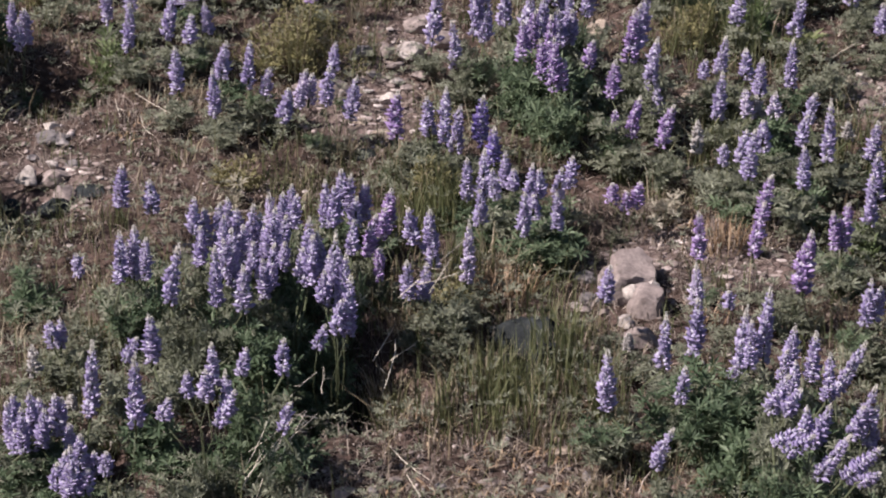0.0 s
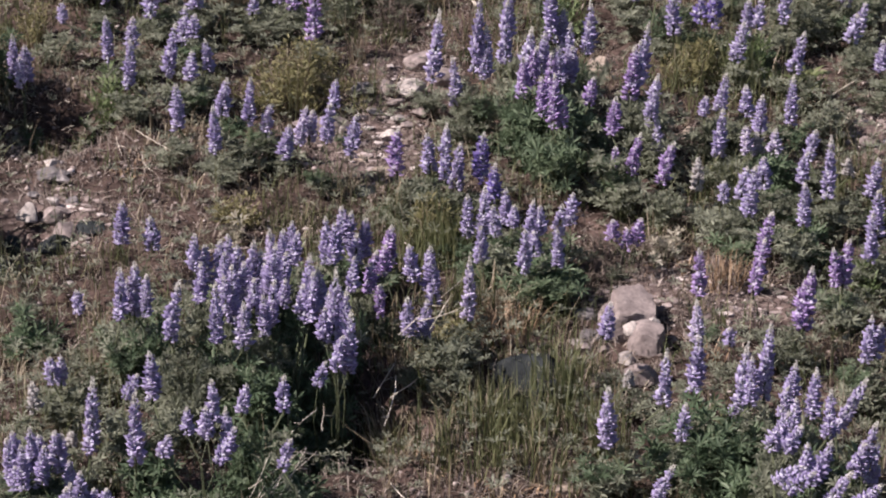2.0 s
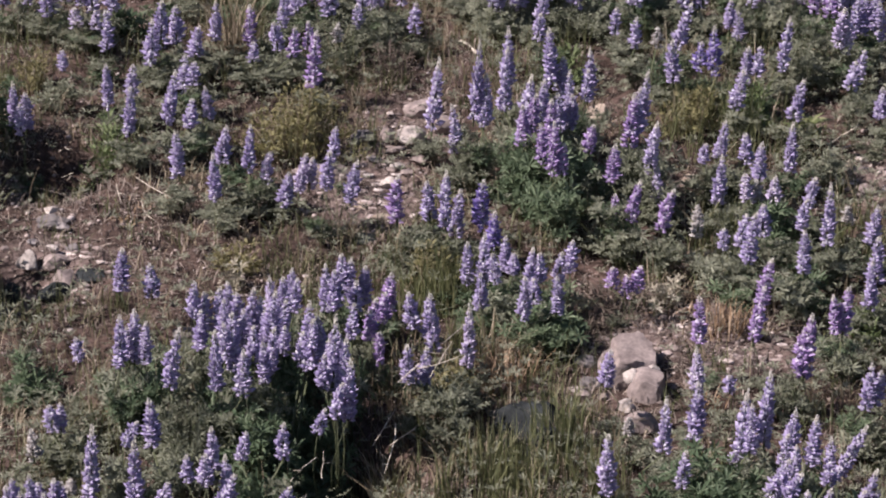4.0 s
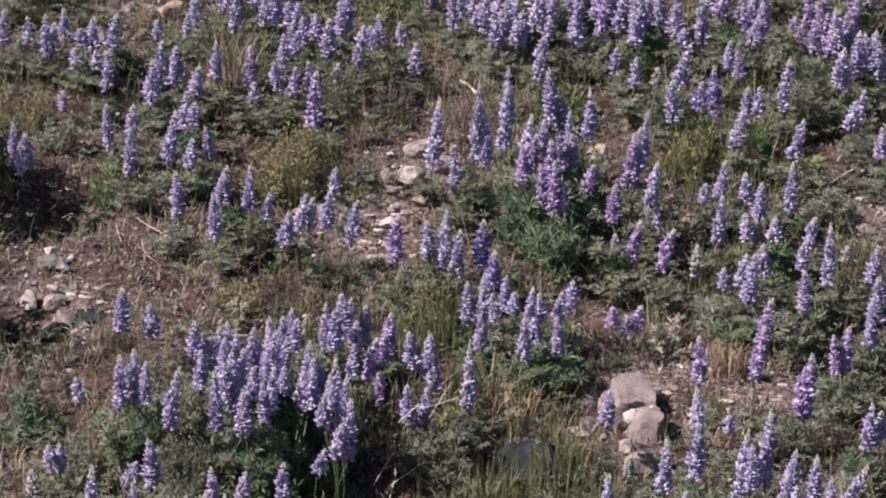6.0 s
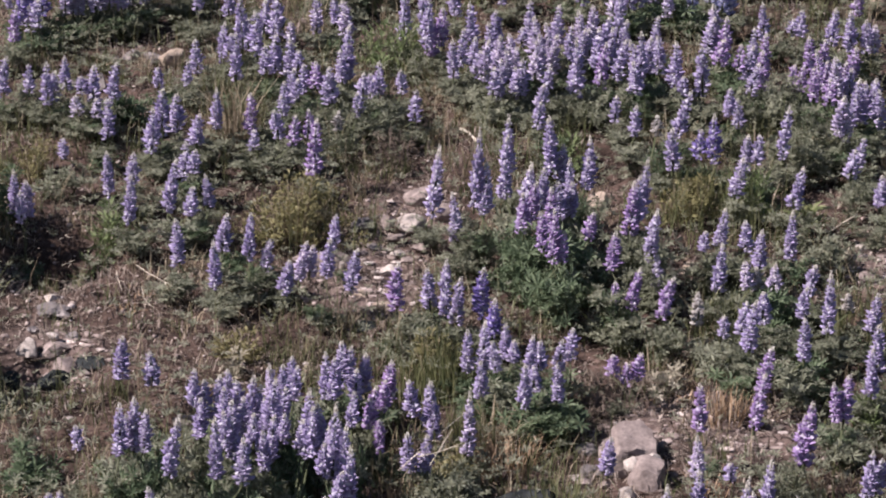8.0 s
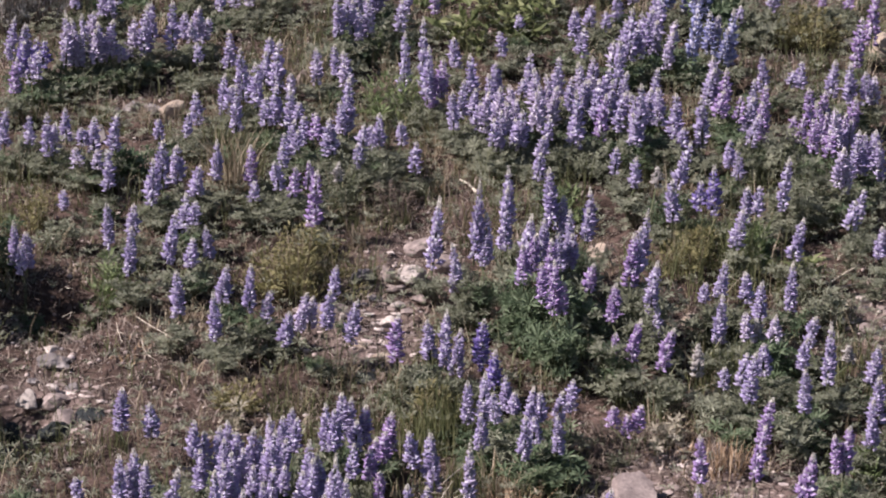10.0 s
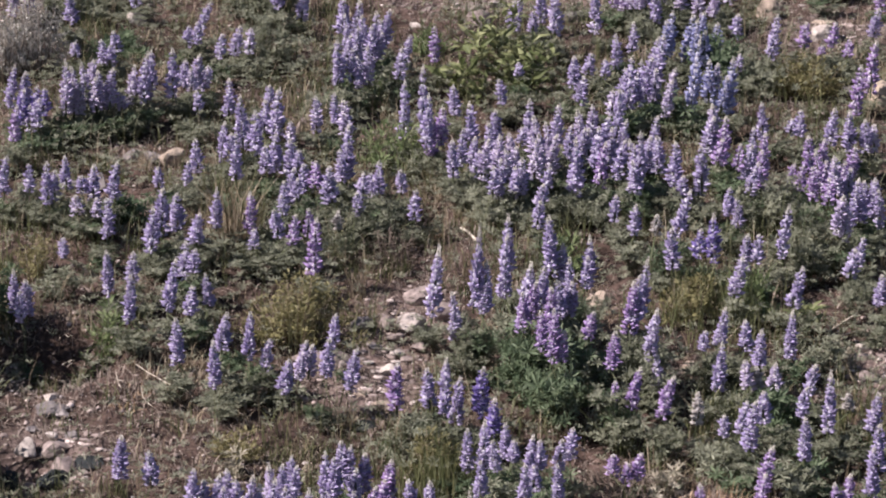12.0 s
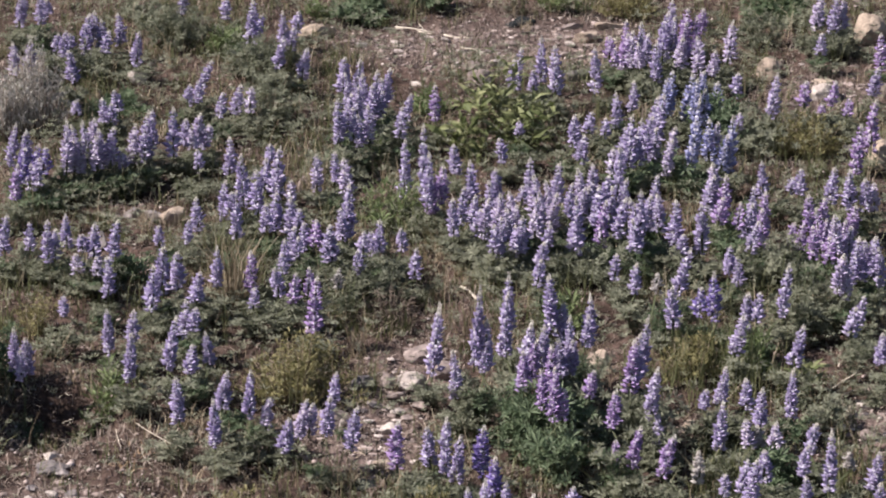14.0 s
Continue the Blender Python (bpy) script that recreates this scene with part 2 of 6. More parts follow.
# dusty gravel instead of dark soil where the slope is stony
where = np.array(ground_verts)
gravelly = ground.data.attributes.new("gravelly", "FLOAT", "POINT")
gravelly.data.foreach_set("value", (0.32 * inside(STONY, where[:, 0], where[:, 1])).astype(np.float32))

# ---- mesh pieces ----
rng = np.random.default_rng(7)


class Pile:
    """Gathers triangles and quads with a material slot each."""

    def __init__(self):
        self.v, self.f, self.m = [], [], []

    def add(self, verts, faces, slot=0):
        n = len(self.v)
        self.v.extend(tuple(p) for p in verts)
        self.f.extend(tuple(n + i for i in q) for q in faces)
        self.m.extend([slot] * len(faces))

    def mesh(self, name, mats, shade=False):
        me = bpy.data.meshes.new(name)
        me.from_pydata(self.v, [], self.f)
        for m in mats:
            me.materials.append(m)
        me.polygons.foreach_set("material_index", np.array(self.m, dtype=np.int32))
        if shade:
            me.polygons.foreach_set("use_smooth", np.ones(len(self.f), dtype=bool))
        me.update()
        return me


def tube(pile, points, radii, sides=5, slot=0):
    rings = []
    for k, p in enumerate(points):
        p = Vector(p)
        d = (Vector(points[min(k + 1, len(points) - 1)]) - Vector(points[max(k - 1, 0)])).normalized()
        a = d.orthogonal().normalized()
        b = d.cross(a)
        rings.append([p + (a * math.cos(6.2832 * s / sides) + b * math.sin(6.2832 * s / sides)) * radii[k] for s in range(sides)])
    faces = []
    for k in range(len(rings) - 1):
        for s in range(sides):
            t = (s + 1) % sides
            faces.append((k * sides + s, k * sides + t, (k + 1) * sides + t, (k + 1) * sides + s))
    faces.append(tuple(range(sides))[::-1])
    faces.append(tuple((len(rings) - 1) * sides + s for s in range(sides)))
    pile.add([p for r in rings for p in r], faces, slot)


def basis(out, up):
    """Columns: sideways, out, up."""
    o = Vector(out).normalized()
    s = o.cross(Vector(up)).normalized()
    return Matrix((s, o, s.cross(o))).transposed()


def floret(pile, at, out, size, droop):
    """A pea flower: two wings closed round a keel, and the folded banner standing up behind them."""
    m = basis(Vector((out[0], out[1], droop)), (0, 0, 1))
    j = rng.uniform(0.8, 1.2, 6)

    def place(x, y, z):
        return Vector(at) + m @ Vector((x * size * j[0], y * size * j[1], z * size * j[2]))
    body = [place(0, 0, 0), place(-0.30, 0.55, 0.0), place(0.30, 0.55, 0.0), place(0, 0.55, 0.30), place(0, 0.5, -0.26), place(0, 0.98, 0.10)]
    pile.add(body, [(0, 3, 1), (0, 2, 3), (0, 1, 4), (0, 4, 2), (1, 3, 5), (3, 2, 5), (4, 1, 5), (2, 4, 5)], 0)
    lean = rng.uniform(-0.12, 0.22)
    ban = [place(0, 0.30, 0.10), place(-0.27, 0.40 + lean, 0.46), place(0.27, 0.40 + lean, 0.46), place(0, 0.32 + lean, 0.92), place(0, 0.62 + lean, 0.52)]
    pile.add(ban, [(0, 4, 1), (0, 2, 4), (1, 4, 3), (4, 2, 3)], 1)


def bud(pile, at, out, size):
    m = basis(out, (0, 0.01, 1))
    p = [Vector(at) + m @ Vector(c) * size for c in ((0, 0, 0), (-0.25, 0.5, 0), (0.25, 0.5, 0), (0, 0.5, 0.22), (0, 0.5, -0.2), (0, 1.0, 0.1))]
    pile.add(p, [(0, 3, 1), (0, 2, 3), (0, 1, 4), (0, 4, 2), (1, 3, 5), (3, 2, 5), (4, 1, 5), (2, 4, 5)], 0)


def spike_mesh(kind, long, coarse=False):
    """A flower head with its foot at the origin, whorl over whorl, slightly bowed, with closed buds at the tip."""
    pile = Pile()
    whorls = (10 if long else 6) if coarse else (12 if long else 7)
    total = 0.125 if long else 0.072
    bow = Vector((rng.normal(0, 0.05), rng.normal(0, 0.05), 0)) * total

    def axis(k):
        return bow * (k * k - k * 0.4) + Vector((0, 0, total * k))
    tube(pile, [axis(-0.1), axis(0.5), axis(0.97)], [0.0022, 0.0018, 0.0007], 5, 2)
    lopsided = rng.uniform(0, 6.28)
    for w in range(whorls):
        u = w / (whorls - 1)
        n = (9 if u < 0.6 else 8 if u < 0.85 else 7) - (2 if coarse else 0)
        size = (0.0182 if coarse else 0.0160) * (1.0 - 0.58 * u ** 2.3) * rng.uniform(0.9, 1.08) * (0.8 if w == 0 else 1)
        turn = rng.uniform(0, 6.28)
        for k in range(n):
            if rng.random() < (0.42 if w == 0 else 0.24 if u < 0.25 else 0.13):
                continue
            a = turn + 6.2832 * k / n + rng.uniform(-0.28, 0.28)
            out = Vector((math.cos(a), math.sin(a), 0))
            full = 1 + 0.13 * math.cos(a - lopsided)
            at = axis(0.015 + 0.85 * u ** 0.95 + rng.uniform(-0.022, 0.022)) + out * 0.003
            floret(pile, at, out, size * full * rng.uniform(0.78, 1.15), 0.2 + 0.75 * u + rng.uniform(-0.22, 0.22))
    tip = Pile()
    for w in range(6):
        u = w / 5
        for k in range(5 if w < 4 else 3):
            a = 6.2832 * k / 5 + w * 0.6
            bud(tip, axis(0.865 + 0.125 * u) + Vector((math.cos(a) * 0.0016, math.sin(a) * 0.0016, 0)), (math.cos(a), math.sin(a), 0.9 + 1.6 * u), 0.0066 * (1 - 0.40 * u) * rng.uniform(0.8, 1.15))
    keel, banner = PETALS[kind]
    return pile.mesh("flower_spike_" + kind, [keel, banner, STEM]), tip.mesh("bud_tip", [BUD])


SPIKES = {kind: [[spike_mesh(kind, long, coarse) for _ in range(n if long else 3)] for coarse in (False, True) for long in (True, False)]
          for kind, n in (("mix", 7), ("purple", 3), ("pale", 3), ("deep", 2), ("blue", 3), ("young", 1))}


def stem_mesh():
    pile = Pile()
    b = rng.uniform(-0.05, 0.05, 2)
    tube(pile, [(0, 0, -0.03), (b[0] * 0.6, b[1] * 0.6, 0.3), (b[0], b[1], 0.65), (0, 0, 1.0)], [0.0028, 0.0026, 0.0023, 0.002], 5)
    return pile.mesh("stem", [STEM], True)


def palmate(pile, at, up, size, slot=0, leaflets=7):
    """A lupine leaf: narrow leaflets spread like fingers from the top of a thin stalk."""
    m = basis(Vector((rng.normal(), rng.normal(), 0.01)), up)
    at = Vector(at)
    cup = rng.uniform(0.2, 1.0)
    for k in range(leaflets):
        a = 6.2832 * (k + rng.uniform(-0.15, 0.15)) / leaflets
        d = m @ Vector((math.cos(a), math.sin(a), cup)).normalized()
        s = m @ Vector((-math.sin(a), math.cos(a), 0))
        u = m @ Vector((0, 0, 1))
        ln = size * rng.uniform(0.8, 1.15)
        w = ln * 0.112
        tip = at + d * ln - u * ln * rng.uniform(0.0, 0.25)
        mid = at + d * ln * 0.55
        pile.add([at, mid + s * w + u * w * 0.6, mid, mid - s * w + u * w * 0.6, tip], [(0, 2, 1), (0, 3, 2), (1, 2, 4), (2, 3, 4)], slot)


def foliage_mesh(kind, shoots=8):
    """Leafy shoots from one foot, leaning apart, each with fingered leaves on thin stalks."""
    pile = Pile()
    for n in range(shoots):
        a = 6.2832 * (n + rng.uniform(-0.3, 0.3)) / shoots
        r = 0.070 * math.sqrt(rng.uniform(0.03, 1))
        end = Vector((r * math.cos(a), r * math.sin(a), 0.13 * rng.uniform(0.55, 1.12) * (1.08 - 4.5 * r)))
        tube(pile, [(0, 0, -0.01), (end.x * 0.4, end.y * 0.4, end.z * 0.55), end], [0.0013, 0.0011, 0.0008], 3, 1)
        for _ in range(6):
            k = 1 - 0.8 * rng.uniform(0, 1) ** 1.3
            side = rng.uniform(0, 6.28)
            out = Vector((math.cos(side), math.sin(side), 0))
            foot = Vector((end.x * k, end.y * k, end.z * k))
            at = foot + out * rng.uniform(0.008, 0.026) + Vector((0, 0, rng.uniform(0.004, 0.016)))
            palmate(pile, at, (0.8 * out.x - 0.25, 0.8 * out.y - 0.1, 0.75), rng.uniform(0.015, 0.033))
            tube(pile, [foot, at], [0.0008, 0.0006], 3, 1)
    return pile.mesh("foliage_" + kind, [LEAF[kind], STEM])


STEMS = [stem_mesh() for _ in range(5)]
FOLIAGE = [foliage_mesh("l") for _ in range(6)] + [foliage_mesh("k") for _ in range(3)]


def pick(items):
    return items[int(rng.integers(len(items)))]


def part_of(name, mesh, parent, m):
    ob = new(name, mesh)
    ob.parent = parent
    ob.matrix_basis = m
    return ob


LUPINE_LABELS = {"mix": "violet-blue lupine with upright flower spikes and grey-green leaves", "purple": "reddish purple lupine in full flower on the dry slope",
                 "pale": "pale lavender lupine with whitish flower tips", "deep": "violet lupine, its neighbour's shade put into darker petals",
                 "blue": "clear blue lupine with tall flower spikes", "young": "young lupine with cream unopened buds"}


def lupine(heads):
    """One plant. heads: tip x, y, z, length of the flower head, lean to the side in degrees, tone; then 1: few leaves, 2: long bud tip."""
    bx = sum(h[0] for h in heads) / len(heads)
    by = sum(h[1] for h in heads) / len(heads) + 0.01
    bz = float(ground_z(bx, by)[0])
    tones = [h[5] for h in heads]
    kind = max(sorted(set(tones)), key=tones.count)
    plant = tagged(new("lupine_plant"), LUPINE_LABELS[kind] + (", single stem" if len(heads) == 1 else ""), "lupine", "lupines on the slope")
    plant.location = (bx, by, bz)
    for x, y, z, length, lean, tone, *more in heads:
        bare = 1 in more
        length *= 1.02 + 0.045 * (y - 5.2)
        lean += rng.normal(0, 2.5)
        up = Vector((math.sin(radians(lean)), rng.uniform(-0.2, 0.1), math.cos(radians(lean)))).normalized()
        foot = Vector((x, y, z)) - up * length
        turn = up.to_track_quat("Z", "Y").to_matrix().to_4x4() @ Matrix.Rotation(rng.uniform(0, 6.28), 4, "Z")
        long = length > 0.088
        wide = (0.98 + 0.28 * min(1, length / 0.13)) * (1 + 0.045 * (y - 5.2)) * rng.uniform(0.86, 1.14)
        tall = length / (0.125 if long else 0.072)
        flowers, buds = pick(SPIKES[tone][(0 if long else 1) + (2 if y > 7.3 else 0)])
        spike = part_of("flower_spike", flowers, plant, Matrix.Translation(foot - plant.location) @ turn @ Matrix.Diagonal((wide, wide, tall, 1)))
        drawn_out = 2 in more
        tip = pose(0, 0, -0.37 * (0.125 if long else 0.072)) @ Matrix.Diagonal((0.95, 0.95, 1.42, 1)) if drawn_out else Matrix()
        tagged(part_of("bud_tip", buds, spike, tip), "long cream point of unopened buds" if drawn_out else "cream unopened buds")
        gather = 0.8 if bare else 0.25
        rx, ry = foot.x + (bx - foot.x) * gather, foot.y + (by - foot.y) * gather
        root = Vector((rx, ry, float(ground_z(rx, ry)[0])))
        rise = foot - root
        m = Matrix.Translation(root - plant.location) @ rise.to_track_quat("Z", "Y").to_matrix().to_4x4() @ Matrix.Diagonal((0.45, 0.45, rise.length, 1) if bare else (1, 1, rise.length, 1))
        part_of("stem", pick(STEMS), plant, m)
        tall = max(0.5, min(1.9, (foot.z - root.z + 0.01) / 0.135))
        for k in range(1 if bare or tone == "young" or (len(heads) > 6 and rng.random() < 0.55) else 2):
            along = (0.0, 0.38)[k]
            at = root.lerp(foot, along) - plant.location + Vector((rng.uniform(-0.03, 0.03), rng.uniform(-0.04, 0.03), -0.01))
            s = rng.uniform(0.75, 1.1) * (1 - 0.45 * along) * (0.5 if bare else 1)
            tagged(part_of("foliage", pick(FOLIAGE[6:] if len(heads) > 6 and rng.random() < 0.7 else FOLIAGE[:7]), plant, Matrix.Translation(at) @ Matrix.Rotation(rng.uniform(0, 6.28), 4, "Z")
                           @ Matrix.Diagonal((s, s, tall * rng.uniform(0.75, 1.0) * (1 - along) * (0.5 if bare else 1), 1))), kind="stuff")
    return plant


MOUND_TAGS = {
    "l": ("leafy_clump", "grey-green lupine leaves without flowers", "leafy plant"),
    "k": ("leafy_clump", "dense dark green lupine foliage mound", "leafy plant"),
    "g": ("herb_clump", "soft fine-leaved light green herb mound", "herb"),
    "r": ("shrub", "olive-yellow fine-twigged low shrub", "shrub"),
    "s": ("sagebrush", "silver-grey sagebrush among the lupines", "shrub"),
    "x": ("dead_shrub", "dead brown tangled low shrub without leaves", "shrub"),
    "p": ("dried_lupine", "withered lupine with pale dried fingered leaves", "leafy plant"),
    "b": ("broadleaf_plant", "bright green bushy plant with lance-shaped leaves", "plant"),
}


def mound(x, y, rx, ry, h, kind):
    """A low plant without flowers: shoots of uneven height from one foot, leaves along each of them."""
    z = float(ground_z(x, y)[0])
    name, label, category = MOUND_TAGS[kind]
    plant = tagged(new(name), label, category, "low green plants")
    plant.location = (x, y, z)
    leaves, stalks = Pile(), Pile()
    area = math.pi * rx * ry
    h *= {"l": 1.25, "k": 1.2, "g": 1.15, "r": 1.0, "x": 0.9, "p": 1.0, "s": 1.15, "b": 1.3}[kind]
    count = int(area * {"l": 3600, "k": 5000, "g": 20000, "r": 34000, "x": 13000, "p": 2600, "s": 70000, "b": 4200}[kind])
    shoots = max(6, int(area * {"l": 600, "k": 700, "g": 900, "r": 900, "x": 900, "p": 500, "s": 2000, "b": 420}[kind]))
    per = max(3, count // shoots)
    for _ in range(shoots):
        a, r = rng.uniform(0, 6.28), math.sqrt(rng.uniform(0, 1))
        edge = 0.85 + 0.65 * noise.noise((x * 7 + 2.6 * math.cos(a), y * 7 + 2.6 * math.sin(a), 1.0))
        px, py = r * rx * edge * math.cos(a), r * ry * edge * math.sin(a)
        lift = float(ground_z(x + px, y + py)[0]) - z
        top = Vector((px, py, h * math.sqrt(max(0.05, 1 - 0.9 * r * r)) * rng.uniform(0.5, 1.2) + lift))
        base = Vector((px * 0.5, py * 0.5, -0.01 + lift * 0.5))
        mid = base.lerp(top, 0.55) + Vector((0, 0, 0.06 * h))
        tube(stalks, [base, mid, top], [0.0019, 0.0014, 0.0007], 4)
        for _ in range(per):
            k = 1 - 0.8 * rng.uniform(0, 1) ** 1.4
            side = rng.uniform(0, 6.28)
            out = Vector((math.cos(side), math.sin(side), 0))
            reach = {"l": 0.024, "k": 0.026, "g": 0.014, "r": 0.016, "x": 0.02, "p": 0.022, "s": 0.008, "b": 0.012}[kind]
            p = base.lerp(top, k) + Vector((0, 0, 0.06 * h * math.sin(3.1 * k))) + out * reach * rng.uniform(0.2, 1.1)
            if kind in "lkp":
                palmate(leaves, p, out * 0.85 + Vector((-0.25, -0.1, 0.75)), rng.uniform(0.014, 0.032) * (1.25 if kind == "k" else 1))
                continue
            ln = {"x": 0.040, "g": 0.028, "r": 0.019, "s": 0.015, "b": 0.060}[kind] * rng.uniform(0.55, 1.3)
            w = ln * {"x": 0.030, "g": 0.10, "r": 0.12, "s": 0.12, "b": 0.15}[kind]
            up = {"x": -0.1, "g": 0.8, "r": 0.6, "s": 1.5, "b": 0.45}[kind]
            d = (out * 0.8 + Vector(rng.normal(0, 0.35, 3)) + Vector((0, 0, up))).normalized()
            s = d.cross(Vector(rng.normal(0, 1, 3) * 0.5) + Vector((0, 0, 1))).normalized()
            n = s.cross(d)
            droop = 1.6 if kind == "b" else 0.6
            leaves.add([p, p + d * ln * 0.5 + s * w + n * w * 0.4, p + d * ln * 0.5, p + d * ln * 0.5 - s * w + n * w * 0.4, p + d * ln - n * w * droop],
                       [(0, 2, 1), (0, 3, 2), (1, 2, 4), (2, 3, 4)])
    tagged(part_of("foliage", leaves.mesh("foliage", [LEAF[kind]]), plant, Matrix()), kind="stuff")
    tagged(part_of("woody_base", stalks.mesh("woody_base", [LITTER if kind in "xs" else STRAW if kind == "r" else STEM], True), plant, Matrix()), kind="stuff")
    return plant


STONE_LABELS = {"g": "weathered grey field stone half sunk in soil", "p": "pinkish grey cobble lying on the soil", "w": "pale whitish cobble lying on the soil",
                "t": "sunlit tan rounded cobble", "d": "bluish dark stone in the grass, shade put into its colour"}


def stone(x, y, z, sx, sy, sz, kind, square=2.0, turn=None, facets=10, cuts=None):
    """A stone; the higher square is, the blockier. cuts: planes (normal, distance) that break its sides."""
    own = np.random.default_rng(int(abs(x) * 7919 + abs(y) * 104729 + sx * 1e5))
    bm = bmesh.new()
    bmesh.ops.create_icosphere(bm, subdivisions=4 if sx > 0.036 else 3 if sx > 0.02 else 2, radius=1)
    shift = Vector((x * 31, y * 17, sx * 50))
    planes = [(Vector(n).normalized(), d) for n, d in cuts or [(own.normal(0, 1, 3), own.uniform(0.48, 0.84)) for _ in range(facets)]]
    for v in bm.verts:
        p = v.co.copy()
        p /= (abs(p.x) ** square + abs(p.y) ** square + abs(p.z) ** square) ** (1 / square)
        for n, d in planes:
            over = p.dot(n) - d
            if over > 0:
                p -= n * over * 0.95
        p *= 1 + 0.20 * noise.noise(p * 1.3 + shift) + 0.08 * noise.noise(p * 3.7 + shift) + 0.04 * noise.noise(p * 9 + shift)
        v.co = Vector((p.x * sx, p.y * sy, p.z * sz)) * 1.2
    for fc in bm.faces:
        fc.smooth = True
    me = bpy.data.meshes.new("stone")
    bm.to_mesh(me)
    bm.free()
    me.set_sharp_from_angle(angle=radians(28))
    me.materials.append(STONES[kind])
    ob = tagged(new("stone", me), STONE_LABELS[kind] + (", hand-sized" if sx > 0.035 else ", small"), "stone", "stones on the slope")
    ob.matrix_basis = pose(x, y, z - 0.14 * sz, own.uniform(-10, 10), own.uniform(-10, 10), own.uniform(-25, 25) if turn is None else turn)
    return ob


def dry_stalk(a, b, thick=1.0):
    pile = Pile()
    a, b = Vector(a), Vector(b)
    side = (b - a).orthogonal().normalized() * (b - a).length * rng.uniform(-0.06, 0.06)
    tube(pile, [a, a.lerp(b, 0.35) + side, a.lerp(b, 0.7) + side * 0.7, b], [thick * r for r in (0.0011, 0.0010, 0.0008, 0.0005)], 5)
    for _ in range(2):
        k = rng.uniform(0.4, 0.9)
        p = a.lerp(b, k) + side * 0.8
        q = p + ((b - a).normalized() + Vector(rng.normal(0, 0.5, 3))).normalized() * (b - a).length * 0.2
        tube(pile, [p, q], [0.0008 * thick, 0.0004 * thick], 4)
    return tagged(new("dry_stalk", pile.mesh("dry_stalk", [BLEACHED], True)), "bleached dead stalk lying in the grass", "stalk", "dead stalks")


def grass_tuft(x, y, reach, tall, count, mat, label):
    """One tuft: blades that rise from a narrow foot and bend apart."""
    pile = Pile()
    for _ in range(count):
        a, r = rng.uniform(0, 6.28), reach * math.sqrt(rng.random())
        foot = Vector((r * math.cos(a), r * math.sin(a), -0.005))
        h = tall * rng.uniform(0.45, 1.1)
        b = a + rng.normal(0, 0.6)
        out = Vector((math.cos(b), math.sin(b), 0)) * h * abs(rng.normal(0.16, 0.14) if mat == BLADE else rng.normal(0.45, 0.35))
        w = Vector((math.cos(b + 1.3), math.sin(b + 1.3), 0)) * rng.uniform(0.0010, 0.0021)
        mid = foot + out * 0.35 + Vector((rng.normal(0, 0.006), rng.normal(0, 0.006), h * 0.6))
        pile.add([foot - w, foot + w, mid - w * 0.8, mid + w * 0.8, foot + out + Vector((0, 0, h))], [(0, 1, 3, 2), (2, 3, 4)])
    ob = tagged(new("grass_tuft", pile.mesh("grass_tuft", [mat])), label, "grass tuft", "tufts of grass")
    ob.location = (x, y, float(ground_z(x, y)[0]))
    return ob


# ---- stones ----
stone(0.300, 10.522, 0.659, 0.062, 0.028, 0.025, 'd')
stone(0.424, 10.404, 0.634, 0.021, 0.017, 0.009, 'p')
stone(0.472, 10.290, 0.618, 0.023, 0.018, 0.011, 'w')
stone(0.447, 10.177, 0.600, 0.019, 0.015, 0.009, 'p')
stone(0.252, 10.312, 0.621, 0.025, 0.012, 0.010, 'p')
stone(0.010, 10.350, 0.626, 0.017, 0.012, 0.008, 'w')
stone(0.450, 10.007, 0.576, 0.031, 0.022, 0.012, 'p')
stone(0.195, 10.066, 0.587, 0.027, 0.024, 0.017, 'w')
stone(-0.304, 10.276, 0.616, 0.027, 0.019, 0.011, 'g')
stone(-0.179, 10.313, 0.621, 0.021, 0.015, 0.009, 'w')
stone(-0.051, 10.009, 0.576, 0.022, 0.017, 0.011, 'p')
stone(-0.132, 9.908, 0.562, 0.034, 0.016, 0.014, 'p')
stone(-0.091, 9.816, 0.547, 0.030, 0.014, 0.012, 'w')
stone(0.177, 10.211, 0.605, 0.023, 0.010, 0.009, 'p')
stone(0.352, 10.489, 0.647, 0.021, 0.018, 0.009, 'p')
stone(0.633, 10.346, 0.626, 0.025, 0.012, 0.010, 'p')
stone(0.507, 10.145, 0.595, 0.021, 0.013, 0.008, 'w')
stone(1.115, 10.417, 0.637, 0.017, 0.014, 0.010, 'p')
stone(1.303, 10.046, 0.580, 0.020, 0.009, 0.008, 'w')
stone(1.211, 9.605, 0.514, 0.022, 0.014, 0.009, 'p')
stone(1.428, 9.754, 0.538, 0.026, 0.023, 0.011, 'p')
stone(1.430, 9.484, 0.497, 0.025, 0.018, 0.010, 'p')
# the split boulder: a broad slab, a block broken from its front, pale quartz in the break
SLAB = [((0.05, -0.25, 1), 0.62), ((1, -0.1, 0.15), 0.80), ((0.1, -1, 0.25), 0.72), ((-1, -0.2, 0.7), 0.74)]
BLOCK = [((0.1, -0.2, 1), 0.70), ((1, -0.2, 0.1), 0.80), ((-0.2, -1, 0.3), 0.80), ((-0.8, -0.3, 1), 0.85)]
stone(0.430, 6.005, -0.002, 0.062, 0.060, 0.056, 'p', 3.0, 4, 4, SLAB)
stone(0.462, 5.905, -0.026, 0.035, 0.036, 0.048, 'p', 3.2, -8, 4, BLOCK)
stone(0.428, 5.925, -0.006, 0.018, 0.016, 0.024, 'w', 3.0)
